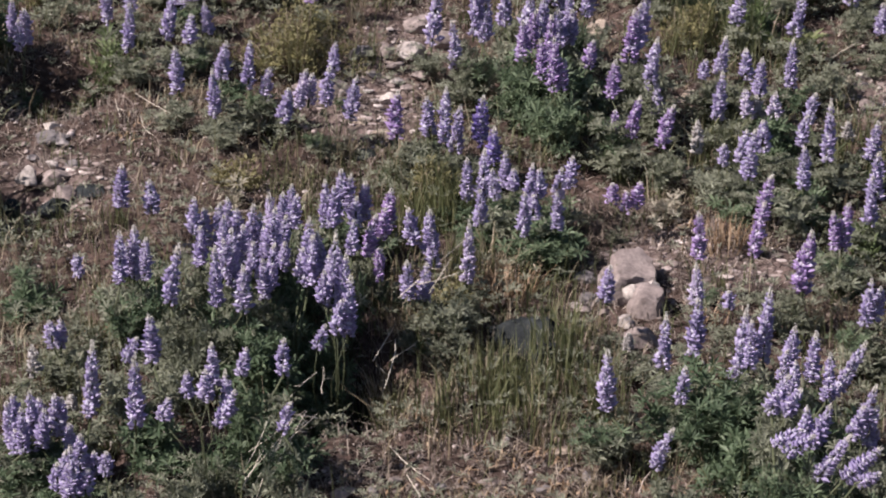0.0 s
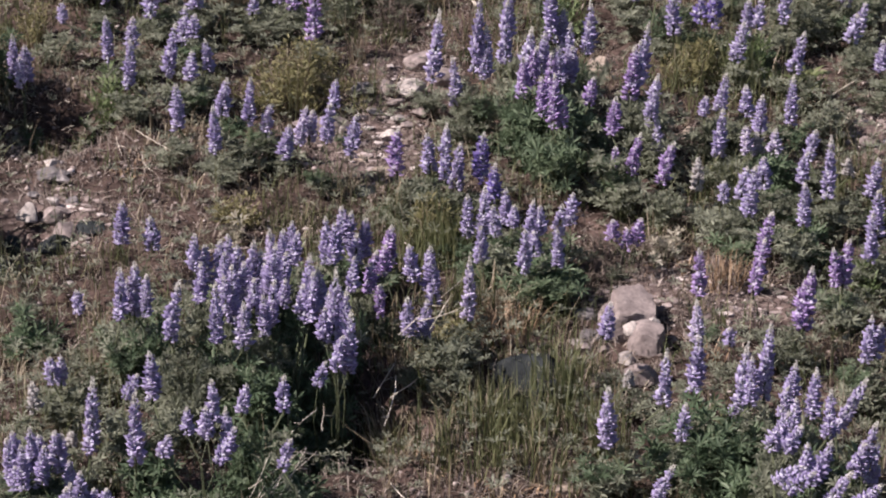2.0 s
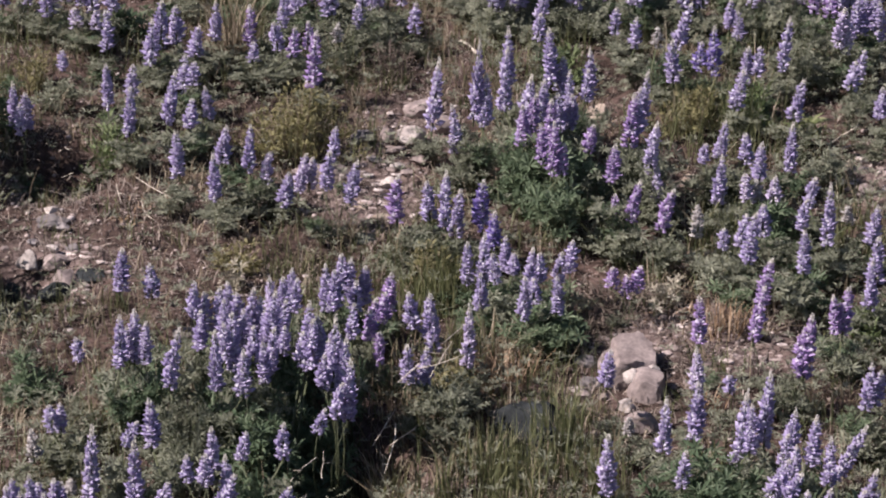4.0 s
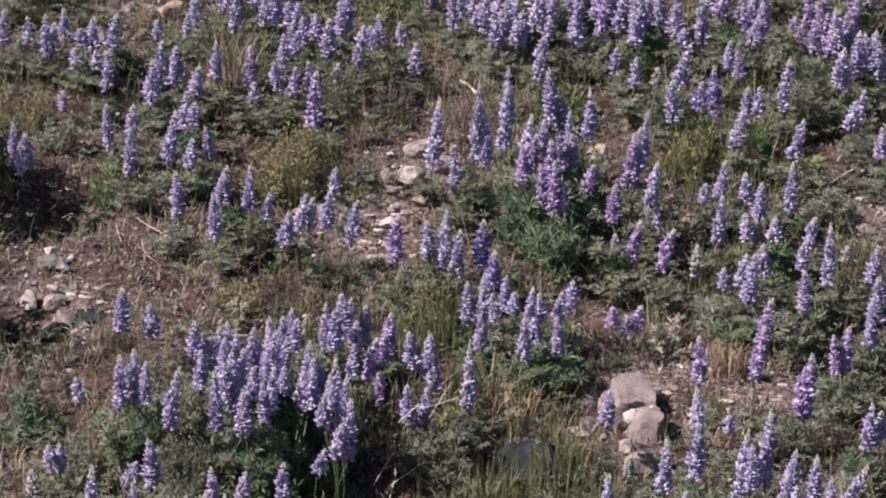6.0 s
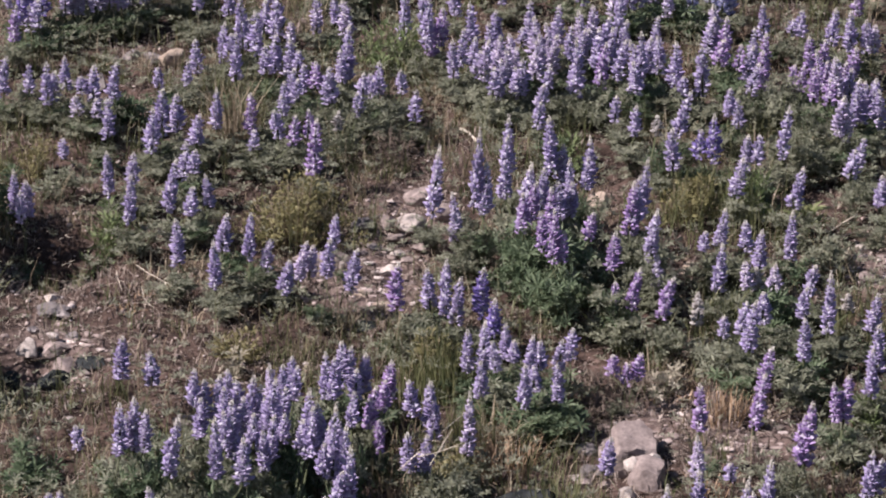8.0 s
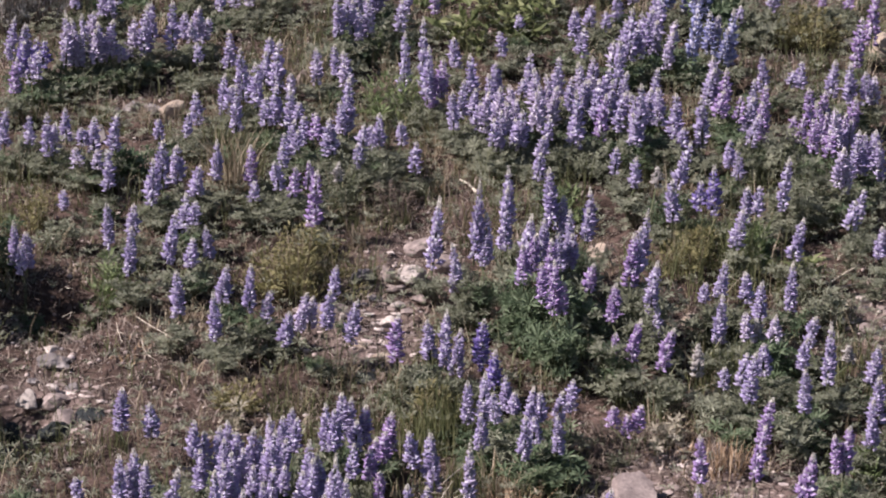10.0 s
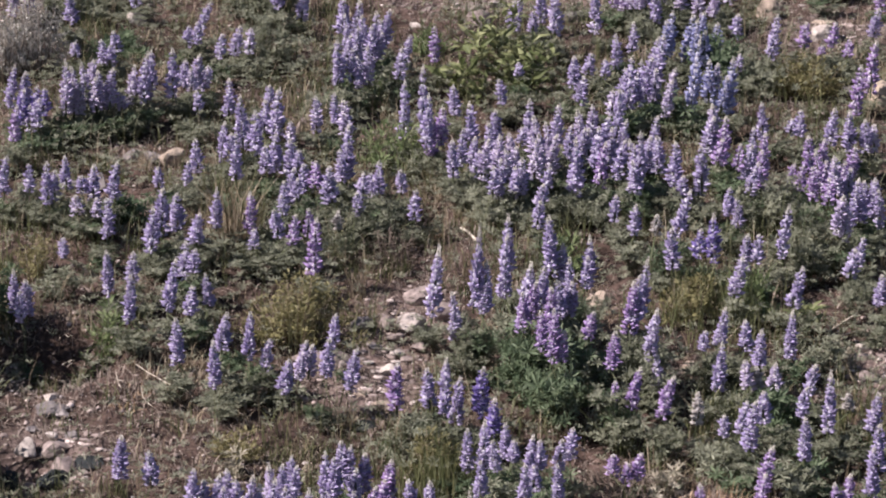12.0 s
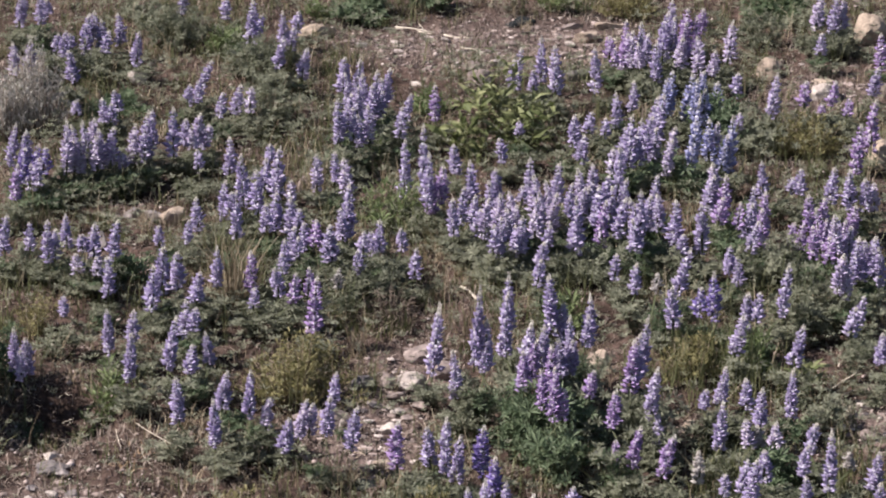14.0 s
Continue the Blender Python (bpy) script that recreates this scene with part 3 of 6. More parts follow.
stone(0.478, 5.935, 0.006, 0.018, 0.012, 0.016, 'w', 3.0)
stone(0.300, 5.925, -0.035, 0.017, 0.013, 0.012, 'w')
stone(0.318, 5.890, -0.038, 0.020, 0.016, 0.013, 'p')
stone(0.360, 5.880, -0.036, 0.015, 0.013, 0.012, 'p')
stone(0.329, 6.045, -0.014, 0.031, 0.022, 0.022, 'g')
stone(0.338, 5.955, -0.029, 0.027, 0.020, 0.018, 'g')
stone(0.405, 5.846, -0.045, 0.021, 0.017, 0.019, 'w')
stone(0.438, 5.758, -0.054, 0.037, 0.030, 0.027, 'p')
# dark rock; the shade of plants beside it is in its colour
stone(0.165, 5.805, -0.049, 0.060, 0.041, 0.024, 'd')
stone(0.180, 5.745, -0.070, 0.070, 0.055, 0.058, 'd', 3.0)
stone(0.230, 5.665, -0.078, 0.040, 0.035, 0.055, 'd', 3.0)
stone(0.179, 5.374, -0.116, 0.017, 0.012, 0.019, 'g')
stone(0.253, 5.308, -0.126, 0.026, 0.020, 0.017, 't')
stone(0.299, 5.222, -0.141, 0.015, 0.013, 0.014, 'g')
stone(-0.204, 5.168, -0.150, 0.026, 0.022, 0.011, 'p')
stone(-1.032, 6.567, 0.060, 0.024, 0.022, 0.024, 'w', 2.6)
stone(-0.957, 6.572, 0.060, 0.030, 0.026, 0.020, 'p', 2.6)
stone(-0.972, 6.610, 0.076, 0.016, 0.012, 0.010, 'w', 2.6)
stone(-0.929, 6.484, 0.046, 0.026, 0.020, 0.018, 'p', 3.0)
stone(-0.846, 6.515, 0.042, 0.044, 0.046, 0.016, 'd', 2.6)
stone(-0.881, 6.210, 0.004, 0.017, 0.012, 0.007, 'w')
stone(-0.614, 6.185, 0.005, 0.033, 0.028, 0.016, 'p')
stone(0.085, 5.964, -0.029, 0.017, 0.013, 0.016, 'w')
stone(0.570, 6.164, -0.002, 0.013, 0.012, 0.009, 't')
# near-black stones standing in for shade at the left of the slope
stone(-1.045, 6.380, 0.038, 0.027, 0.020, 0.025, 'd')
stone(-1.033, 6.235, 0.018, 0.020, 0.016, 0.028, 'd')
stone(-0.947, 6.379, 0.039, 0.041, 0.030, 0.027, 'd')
stone(-0.062, 7.465, 0.206, 0.042, 0.038, 0.026, 'p', 2.4, None, 6)
stone(0.008, 7.358, 0.186, 0.040, 0.034, 0.028, 'p')
stone(-0.214, 7.270, 0.170, 0.032, 0.026, 0.022, 'g', 2.2, None, 4)
stone(-0.151, 7.284, 0.176, 0.019, 0.016, 0.020, 'p', 2.0, None, 2)
stone(-0.085, 7.277, 0.178, 0.034, 0.030, 0.022, 'w', 2.4, None, 6)
stone(-0.121, 7.119, 0.141, 0.019, 0.016, 0.009, 'w')
stone(-0.267, 7.039, 0.131, 0.010, 0.007, 0.013, 'w')
stone(-0.145, 6.998, 0.127, 0.024, 0.021, 0.017, 'w')
stone(-0.320, 7.063, 0.141, 0.067, 0.030, 0.027, 'p')
stone(-0.207, 6.857, 0.105, 0.023, 0.017, 0.014, 't')
stone(-0.157, 6.807, 0.095, 0.023, 0.019, 0.009, 't')
stone(-0.194, 6.778, 0.090, 0.016, 0.014, 0.009, 'p')
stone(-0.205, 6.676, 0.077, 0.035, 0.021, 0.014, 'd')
stone(0.420, 7.408, 0.196, 0.039, 0.032, 0.034, 't')
stone(0.637, 6.997, 0.130, 0.022, 0.017, 0.025, 't')
stone(0.936, 6.993, 0.125, 0.029, 0.021, 0.015, 'p')
stone(1.117, 7.148, 0.147, 0.018, 0.015, 0.011, 'w')
stone(1.101, 6.967, 0.121, 0.019, 0.017, 0.014, 'p')
stone(1.041, 7.011, 0.126, 0.016, 0.012, 0.010, 'w')
stone(1.082, 7.089, 0.138, 0.019, 0.016, 0.011, 'p')
stone(-0.842, 8.480, 0.372, 0.034, 0.030, 0.028, 't', 2.2, None, 6)
stone(-0.905, 8.526, 0.357, 0.032, 0.028, 0.020, 'g')
stone(-0.974, 8.561, 0.356, 0.028, 0.026, 0.018, 'g')
stone(-1.020, 8.530, 0.350, 0.018, 0.016, 0.014, 'g')
stone(-1.141, 8.292, 0.325, 0.031, 0.028, 0.025, 'g')
stone(-1.046, 8.295, 0.328, 0.029, 0.023, 0.030, 'g')
stone(-0.801, 7.962, 0.271, 0.036, 0.029, 0.015, 'g')
stone(-0.883, 7.954, 0.271, 0.028, 0.020, 0.018, 'p')
stone(-1.085, 9.790, 0.580, 0.030, 0.024, 0.024, 'w', 2.4, None, 6)
stone(-0.473, 10.398, 0.644, 0.078, 0.054, 0.031, 't')
stone(0.130, 9.810, 0.559, 0.050, 0.046, 0.039, 'p')
stone(0.112, 9.995, 0.578, 0.041, 0.029, 0.021, 'p')
stone(0.479, 9.895, 0.564, 0.059, 0.028, 0.023, 'g')
stone(0.538, 10.344, 0.635, 0.051, 0.036, 0.031, 't')
stone(0.616, 10.499, 0.654, 0.053, 0.043, 0.020, 't')
stone(0.485, 10.490, 0.651, 0.043, 0.019, 0.017, 'p')
stone(1.172, 9.932, 0.577, 0.046, 0.042, 0.042, 't', 2.0, None, 1)
stone(1.335, 9.654, 0.540, 0.046, 0.042, 0.038, 'w', 2.2, None, 4)
stone(1.592, 10.351, 0.657, 0.048, 0.050, 0.062, 't', 2.1, None, 2)
stone(1.460, 9.020, 0.455, 0.052, 0.048, 0.050, 't', 2.4, None, 5)
stone(1.370, 9.070, 0.455, 0.048, 0.036, 0.026, 'g', 3.0)
stone(1.551, 9.734, 0.542, 0.026, 0.024, 0.026, 'p')
stone(-0.452, 8.759, 0.398, 0.025, 0.024, 0.032, 'p')
stone(-0.990, 6.785, 0.088, 0.048, 0.030, 0.014, 'g', 3.2)
stone(-0.962, 6.755, 0.087, 0.024, 0.011, 0.010, 'g')
stone(-1.005, 6.844, 0.101, 0.022, 0.015, 0.011, 'w')
stone(1.628, 10.780, 0.695, 0.044, 0.034, 0.019, 'p')
stone(-0.685, 8.143, 0.299, 0.022, 0.018, 0.017, 'g')
stone(-1.022, 8.124, 0.295, 0.025, 0.020, 0.014, 'g')
stone(1.337, 9.821, 0.551, 0.044, 0.020, 0.018, 't')
stone(-1.058, 10.046, 0.580, 0.020, 0.018, 0.008, 'p')
stone(-0.009, 8.408, 0.334, 0.010, 0.009, 0.006, 'w')
stone(0.956, 9.725, 0.533, 0.020, 0.017, 0.011, 'w')
stone(0.555, 6.729, 0.083, 0.013, 0.011, 0.008, 'w')
stone(1.117, 6.822, 0.098, 0.011, 0.010, 0.010, 'g')
stone(-0.097, 7.076, 0.134, 0.018, 0.016, 0.007, 'p')
stone(-0.188, 7.161, 0.148, 0.022, 0.016, 0.009, 'g')
stone(-0.060, 7.157, 0.149, 0.030, 0.024, 0.012, 'p')
stone(-0.129, 7.213, 0.156, 0.026, 0.012, 0.010, 'p')
stone(0.353, 9.752, 0.538, 0.024, 0.017, 0.013, 'p')
stone(0.087, 9.489, 0.496, 0.014, 0.012, 0.007, 'w')
stone(-1.025, 6.666, 0.074, 0.017, 0.013, 0.009, 'g')
stone(-0.922, 6.634, 0.069, 0.018, 0.014, 0.011, 'g')
stone(-0.872, 6.440, 0.039, 0.014, 0.011, 0.008, 'p')
stone(0.512, 6.171, -0.002, 0.015, 0.012, 0.007, 'g')
stone(0.488, 6.199, 0.002, 0.012, 0.009, 0.006, 'p')
stone(0.420, 6.186, 0.000, 0.016, 0.014, 0.006, 'g')
stone(0.562, 5.957, -0.033, 0.015, 0.011, 0.009, 'p')
stone(0.667, 6.117, -0.010, 0.017, 0.016, 0.007, 'p')
stone(0.712, 6.037, -0.022, 0.014, 0.011, 0.007, 'g')
stone(0.777, 6.038, -0.022, 0.010, 0.009, 0.006, 'w')
stone(-0.005, 5.195, -0.147, 0.015, 0.012, 0.008, 'g')
stone(-0.097, 5.216, -0.145, 0.014, 0.011, 0.007, 'p')
stone(0.099, 5.204, -0.145, 0.025, 0.011, 0.010, 'p')
stone(0.202, 5.173, -0.150, 0.023, 0.018, 0.010, 'g')
stone(0.171, 5.290, -0.134, 0.014, 0.012, 0.007, 'p')
stone(-0.142, 5.174, -0.150, 0.014, 0.011, 0.009, 'g')

# ---- dead stalks ----
dry_stalk((-0.098, 5.688, 0.073), (0.050, 5.837, 0.155), 1.1)
dry_stalk((-0.057, 5.729, 0.089), (0.052, 5.761, 0.114), 1.0)
dry_stalk((-0.030, 5.726, 0.069), (0.020, 5.776, 0.136), 0.8)
dry_stalk((-0.380, 5.054, -0.092), (-0.300, 5.163, 0.014), 0.9)
dry_stalk((-0.397, 5.090, -0.087), (-0.315, 5.132, -0.001), 0.8)
dry_stalk((-0.353, 5.070, -0.090), (-0.276, 5.193, 0.019), 0.9)
dry_stalk((-0.391, 5.143, -0.049), (-0.278, 5.197, 0.019), 0.8)
dry_stalk((-0.368, 5.030, -0.096), (-0.322, 5.101, -0.005), 0.8)
dry_stalk((-0.400, 5.104, -0.075), (-0.348, 5.178, 0.016), 0.7)
dry_stalk((-0.338, 5.126, -0.041), (-0.257, 5.212, 0.002), 0.8)
dry_stalk((-0.402, 5.050, -0.093), (-0.354, 5.114, -0.023), 0.8)
dry_stalk((-0.324, 5.195, 0.009), (-0.240, 5.232, -0.016), 0.7)
dry_stalk((-0.153, 5.648, -0.059), (-0.105, 5.739, -0.009))
dry_stalk((-0.116, 5.648, -0.059), (-0.060, 5.655, -0.022))
dry_stalk((-0.104, 5.671, -0.016), (-0.121, 5.293, 0.024))
dry_stalk((-0.110, 5.309, -0.110), (-0.027, 5.124, -0.102))
dry_stalk((-0.074, 5.203, -0.126), (-0.044, 5.063, -0.111))
dry_stalk((-0.261, 5.342, 0.041), (-0.329, 5.280, -0.008), 0.8)
dry_stalk((-0.246, 5.254, 0.028), (-0.247, 5.413, 0.012), 0.8)
dry_stalk((1.040, 7.232, 0.167), (1.145, 7.329, 0.199), 2.2)
dry_stalk((1.067, 7.203, 0.162), (1.094, 7.184, 0.177), 2.2)
dry_stalk((-0.182, 10.489, 0.651), (-0.032, 10.418, 0.640), 3.2)
dry_stalk((-0.096, 10.433, 0.643), (-0.043, 10.404, 0.638), 3.2)
dry_stalk((-0.000, 10.390, 0.636), (0.126, 10.349, 0.630), 3.2)
dry_stalk((0.062, 10.239, 0.614), (0.135, 10.219, 0.610), 3.2)
dry_stalk((-0.224, 10.475, 0.649), (-0.139, 10.461, 0.647), 3.2)
dry_stalk((-0.778, 6.888, 0.115), (-0.731, 6.736, 0.110))
dry_stalk((-0.854, 6.988, 0.130), (-0.822, 6.832, 0.125))
dry_stalk((0.049, 7.945, 0.273), (0.093, 7.807, 0.271), 4.0)
dry_stalk((-0.214, 7.569, 0.217), (-0.167, 7.605, 0.240))
dry_stalk((0.208, 6.213, 0.026), (0.214, 5.981, 0.027))
dry_stalk((0.087, 6.117, 0.011), (0.154, 6.170, 0.055))
dry_stalk((0.231, 6.104, 0.009), (0.283, 6.088, 0.043))
dry_stalk((-0.802, 6.998, 0.143), (-0.695, 6.802, 0.150))
dry_stalk((-0.721, 6.914, 0.131), (-0.651, 6.786, 0.148))
dry_stalk((-1.086, 7.074, 0.201), (-1.091, 7.040, 0.226), 0.7)
dry_stalk((-1.008, 7.043, 0.196), (-0.997, 6.997, 0.219), 0.7)
dry_stalk((-0.981, 6.894, 0.174), (-0.945, 6.856, 0.198), 0.7)
dry_stalk((-0.996, 7.079, 0.202), (-0.974, 6.994, 0.219), 0.7)
dry_stalk((-0.965, 6.879, 0.172), (-0.953, 6.831, 0.194), 0.7)

# ---- tufts of grass that stand out ----
grass_tuft(-0.607, 7.818, 0.060, 0.20, 170, STRAW, "upright straw-coloured bunch of old grass")
grass_tuft(-0.568, 7.923, 0.040, 0.15, 70, BLADE, "thin green grass bunch beside straw")
grass_tuft(0.746, 8.344, 0.039, 0.10, 72, FALLEN, "orange-brown dry grass bunch between lupines")
grass_tuft(0.143, 5.938, 0.066, 0.10, 153, FALLEN, "golden-brown dry grass bunch below lupines")
grass_tuft(0.112, 6.042, 0.050, 0.12, 90, STRAW, "short straw-coloured grass bunch")
grass_tuft(0.651, 6.163, 0.055, 0.08, 99, FALLEN, "orange-brown dry grass bunch on gravelly soil")
grass_tuft(0.590, 5.824, 0.033, 0.07, 45, FALLEN, "golden-brown dry grass bunch beside the boulder")
grass_tuft(0.022, 6.316, 0.070, 0.16, 150, BLADE, "yellow-green grass bunch behind lupines")
grass_tuft(-0.060, 6.331, 0.050, 0.13, 90, BLADE, "yellow-green grass bunch among lupines")
grass_tuft(0.010, 8.275, 0.060, 0.13, 90, STRAW, "olive and straw-coloured tangled grass bunch")
grass_tuft(-0.154, 8.860, 0.040, 0.10, 60, STRAW, "bleached dry grass bunch in the flowers")
grass_tuft(-0.405, 8.757, 0.050, 0.15, 90, STRAW, "bleached dry grass bunch in the flowers")
grass_tuft(-0.166, 5.690, 0.060, 0.14, 60, BLADE, "tall green grass leaning over shade")
grass_tuft(-0.104, 5.642, 0.060, 0.13, 70, STRAW, "tall straw-coloured grass beside deep shade")
grass_tuft(0.141, 5.549, 0.080, 0.15, 110, BLADE, "tall green grass in front of a dark stone")
grass_tuft(0.254, 5.642, 0.070, 0.15, 110, BLADE, "tall green grass beside a dark stone")
grass_tuft(0.068, 5.572, 0.060, 0.12, 90, STRAW, "straw-coloured grass bunch in green grass")

# ---- low plants and shrubs without flowers ----
# next two: added past the left edge of the view to shade the hollow
mound(-1.268, 7.000, 0.105, 0.140, 0.300, 'k')
mound(-1.296, 7.202, 0.100, 0.130, 0.280, 'k')
mound(-1.180, 7.300, 0.070, 0.060, 0.110, 'k')
# next two: also unseen, added to cast shade on the stones at the left
mound(-1.150, 6.290, 0.085, 0.100, 0.200, 'k')
mound(-1.185, 6.480, 0.080, 0.100, 0.130, 'k')
mound(-0.292, 10.624, 0.162, 0.110, 0.097, 'k')
mound(0.702, 10.632, 0.151, 0.121, 0.104, 'r')
mound(-0.060, 10.690, 0.120, 0.085, 0.150, 'k')
mound(-0.180, 10.640, 0.110, 0.060, 0.080, 'x')
mound(-0.350, 10.600, 0.110, 0.060, 0.070, 'x')
mound(0.300, 10.640, 0.090, 0.060, 0.080, 'x')
mound(0.444, 10.661, 0.119, 0.074, 0.080, 'g')
mound(1.264, 10.624, 0.173, 0.110, 0.097, 'k')
mound(1.006, 10.407, 0.064, 0.070, 0.080, 'l')
mound(1.397, 10.478, 0.117, 0.109, 0.096, 'l')
mound(-1.170, 10.550, 0.097, 0.091, 0.081, 'l')
mound(-0.801, 10.198, 0.094, 0.103, 0.094, 'g')
mound(-0.485, 10.587, 0.065, 0.071, 0.080, 'g')
mound(-0.397, 7.178, 0.200, 0.140, 0.175, 'r')
mound(-1.025, 7.063, 0.111, 0.089, 0.050, 'x')
mound(-1.114, 7.163, 0.083, 0.066, 0.050, 'x')
mound(0.559, 5.330, 0.153, 0.168, 0.150, 'k')
mound(0.626, 5.181, 0.172, 0.117, 0.103, 'k')
mound(-0.483, 5.795, 0.207, 0.193, 0.170, 'l')
mound(-0.553, 5.578, 0.122, 0.114, 0.100, 'l')
mound(-0.828, 5.160, 0.109, 0.107, 0.094, 'l')
mound(0.001, 5.721, 0.112, 0.123, 0.140, 'l')
mound(0.075, 5.625, 0.049, 0.054, 0.092, 'l')
mound(0.280, 6.805, 0.172, 0.184, 0.162, 'k')
mound(0.181, 9.307, 0.145, 0.116, 0.186, 'b')
mound(0.309, 9.125, 0.123, 0.098, 0.136, 'b')
mound(0.084, 9.065, 0.112, 0.090, 0.120, 'b')
mound(-1.386, 9.359, 0.150, 0.130, 0.250, 's')
mound(-1.480, 9.300, 0.110, 0.100, 0.200, 's')
mound(-0.160, 8.430, 0.125, 0.110, 0.130, 'g')
mound(-1.125, 8.722, 0.198, 0.138, 0.121, 'l')
mound(-0.994, 10.267, 0.157, 0.160, 0.141, 'l')
mound(-0.676, 9.867, 0.151, 0.155, 0.136, 'l')
mound(-0.587, 9.377, 0.154, 0.148, 0.130, 'l')
mound(-1.280, 9.867, 0.110, 0.120, 0.100, 'l')
mound(-1.130, 9.470, 0.117, 0.110, 0.065, 'k')
mound(1.038, 9.094, 0.122, 0.134, 0.126, 'l')
mound(1.200, 9.120, 0.170, 0.165, 0.125, 'r')
mound(1.060, 9.230, 0.090, 0.090, 0.110, 'l')
mound(1.436, 10.131, 0.165, 0.106, 0.093, 'l')
mound(1.161, 10.267, 0.115, 0.125, 0.110, 'l')
mound(0.969, 7.969, 0.133, 0.146, 0.137, 'l')
mound(1.028, 7.636, 0.143, 0.149, 0.131, 'l')
mound(0.837, 7.327, 0.092, 0.101, 0.104, 'g')
mound(-0.158, 9.039, 0.102, 0.113, 0.126, 'l')
mound(-0.373, 8.825, 0.109, 0.120, 0.109, 'l')
mound(0.141, 8.013, 0.133, 0.128, 0.112, 'l')
mound(0.422, 7.969, 0.133, 0.127, 0.112, 'l')
mound(-0.237, 7.841, 0.131, 0.125, 0.110, 'l')
mound(-0.908, 7.145, 0.083, 0.091, 0.101, 'g')
mound(-1.298, 8.671, 0.098, 0.107, 0.094, 'l')
mound(-0.968, 8.773, 0.109, 0.093, 0.081, 'l')
mound(-1.208, 8.013, 0.108, 0.099, 0.087, 'l')
mound(-0.920, 7.969, 0.099, 0.085, 0.080, 'k')
mound(-1.153, 7.618, 0.088, 0.070, 0.115, 'r')
mound(0.343, 7.636, 0.088, 0.096, 0.096, 'g')
mound(0.680, 7.290, 0.099, 0.109, 0.110, 'r')
mound(1.212, 7.926, 0.091, 0.100, 0.099, 'l')
mound(0.819, 6.615, 0.112, 0.095, 0.084, 'k')
mound(0.719, 9.617, 0.108, 0.101, 0.089, 'l')
mound(-0.049, 9.496, 0.097, 0.083, 0.080, 'g')
mound(-0.231, 8.984, 0.074, 0.079, 0.080, 'g')
mound(0.917, 9.205, 0.132, 0.145, 0.128, 'k')
mound(0.765, 8.722, 0.090, 0.099, 0.094, 'k')
mound(-0.553, 6.805, 0.065, 0.071, 0.086, 'l')
mound(0.704, 6.584, 0.077, 0.071, 0.080, 'l')
mound(-0.440, 5.210, 0.110, 0.080, 0.060, 'k')
mound(-0.545, 5.440, 0.090, 0.080, 0.080, 'l')
mound(-0.390, 5.490, 0.110, 0.100, 0.170, 'k')
mound(-0.285, 5.560, 0.060, 0.080, 0.170, 'k')
mound(-0.330, 5.300, 0.080, 0.070, 0.080, 'k')
mound(-0.600, 5.240, 0.080, 0.080, 0.090, 'k')
mound(-0.520, 5.050, 0.090, 0.060, 0.060, 'l')
mound(0.414, 6.324, 0.130, 0.100, 0.085, 'x')
mound(0.330, 6.230, 0.090, 0.080, 0.075, 'x')
mound(-0.152, 7.677, 0.136, 0.109, 0.116, 'x')
mound(-0.314, 6.586, 0.076, 0.061, 0.056, 'x')
mound(-0.033, 6.419, 0.100, 0.090, 0.115, 'r')
mound(0.233, 6.162, 0.093, 0.079, 0.080, 'k')
mound(0.774, 5.795, 0.082, 0.090, 0.085, 'l')
mound(0.907, 6.053, 0.065, 0.072, 0.080, 'l')
mound(0.874, 6.332, 0.074, 0.081, 0.080, 'k')
mound(-0.923, 5.896, 0.070, 0.076, 0.080, 'k')
mound(-0.975, 6.000, 0.058, 0.064, 0.080, 'l')
mound(-0.773, 5.697, 0.068, 0.074, 0.080, 'l')
mound(-0.686, 5.948, 0.083, 0.077, 0.080, 'k')
mound(0.020, 5.858, 0.089, 0.098, 0.090, 'r')
mound(-0.362, 5.896, 0.102, 0.112, 0.115, 'k')
mound(0.357, 5.287, 0.070, 0.077, 0.087, 'l')
mound(0.987, 6.162, 0.053, 0.058, 0.080, 'g')
mound(-0.504, 6.509, 0.083, 0.071, 0.075, 'r')
mound(-0.061, 6.570, 0.091, 0.083, 0.080, 'l')
mound(0.516, 6.316, 0.060, 0.050, 0.070, 'p')
mound(0.553, 6.359, 0.040, 0.040, 0.060, 'p')
mound(-0.491, 6.397, 0.050, 0.050, 0.070, 'p')
mound(0.581, 7.597, 0.050, 0.050, 0.060, 'p')
mound(0.641, 8.095, 0.040, 0.040, 0.060, 'p')
mound(-0.812, 5.690, 0.040, 0.040, 0.060, 'p')
mound(0.991, 6.999, 0.080, 0.070, 0.090, 'l')
mound(0.942, 7.225, 0.070, 0.060, 0.080, 'b')
mound(1.058, 7.067, 0.050, 0.050, 0.070, 'p')

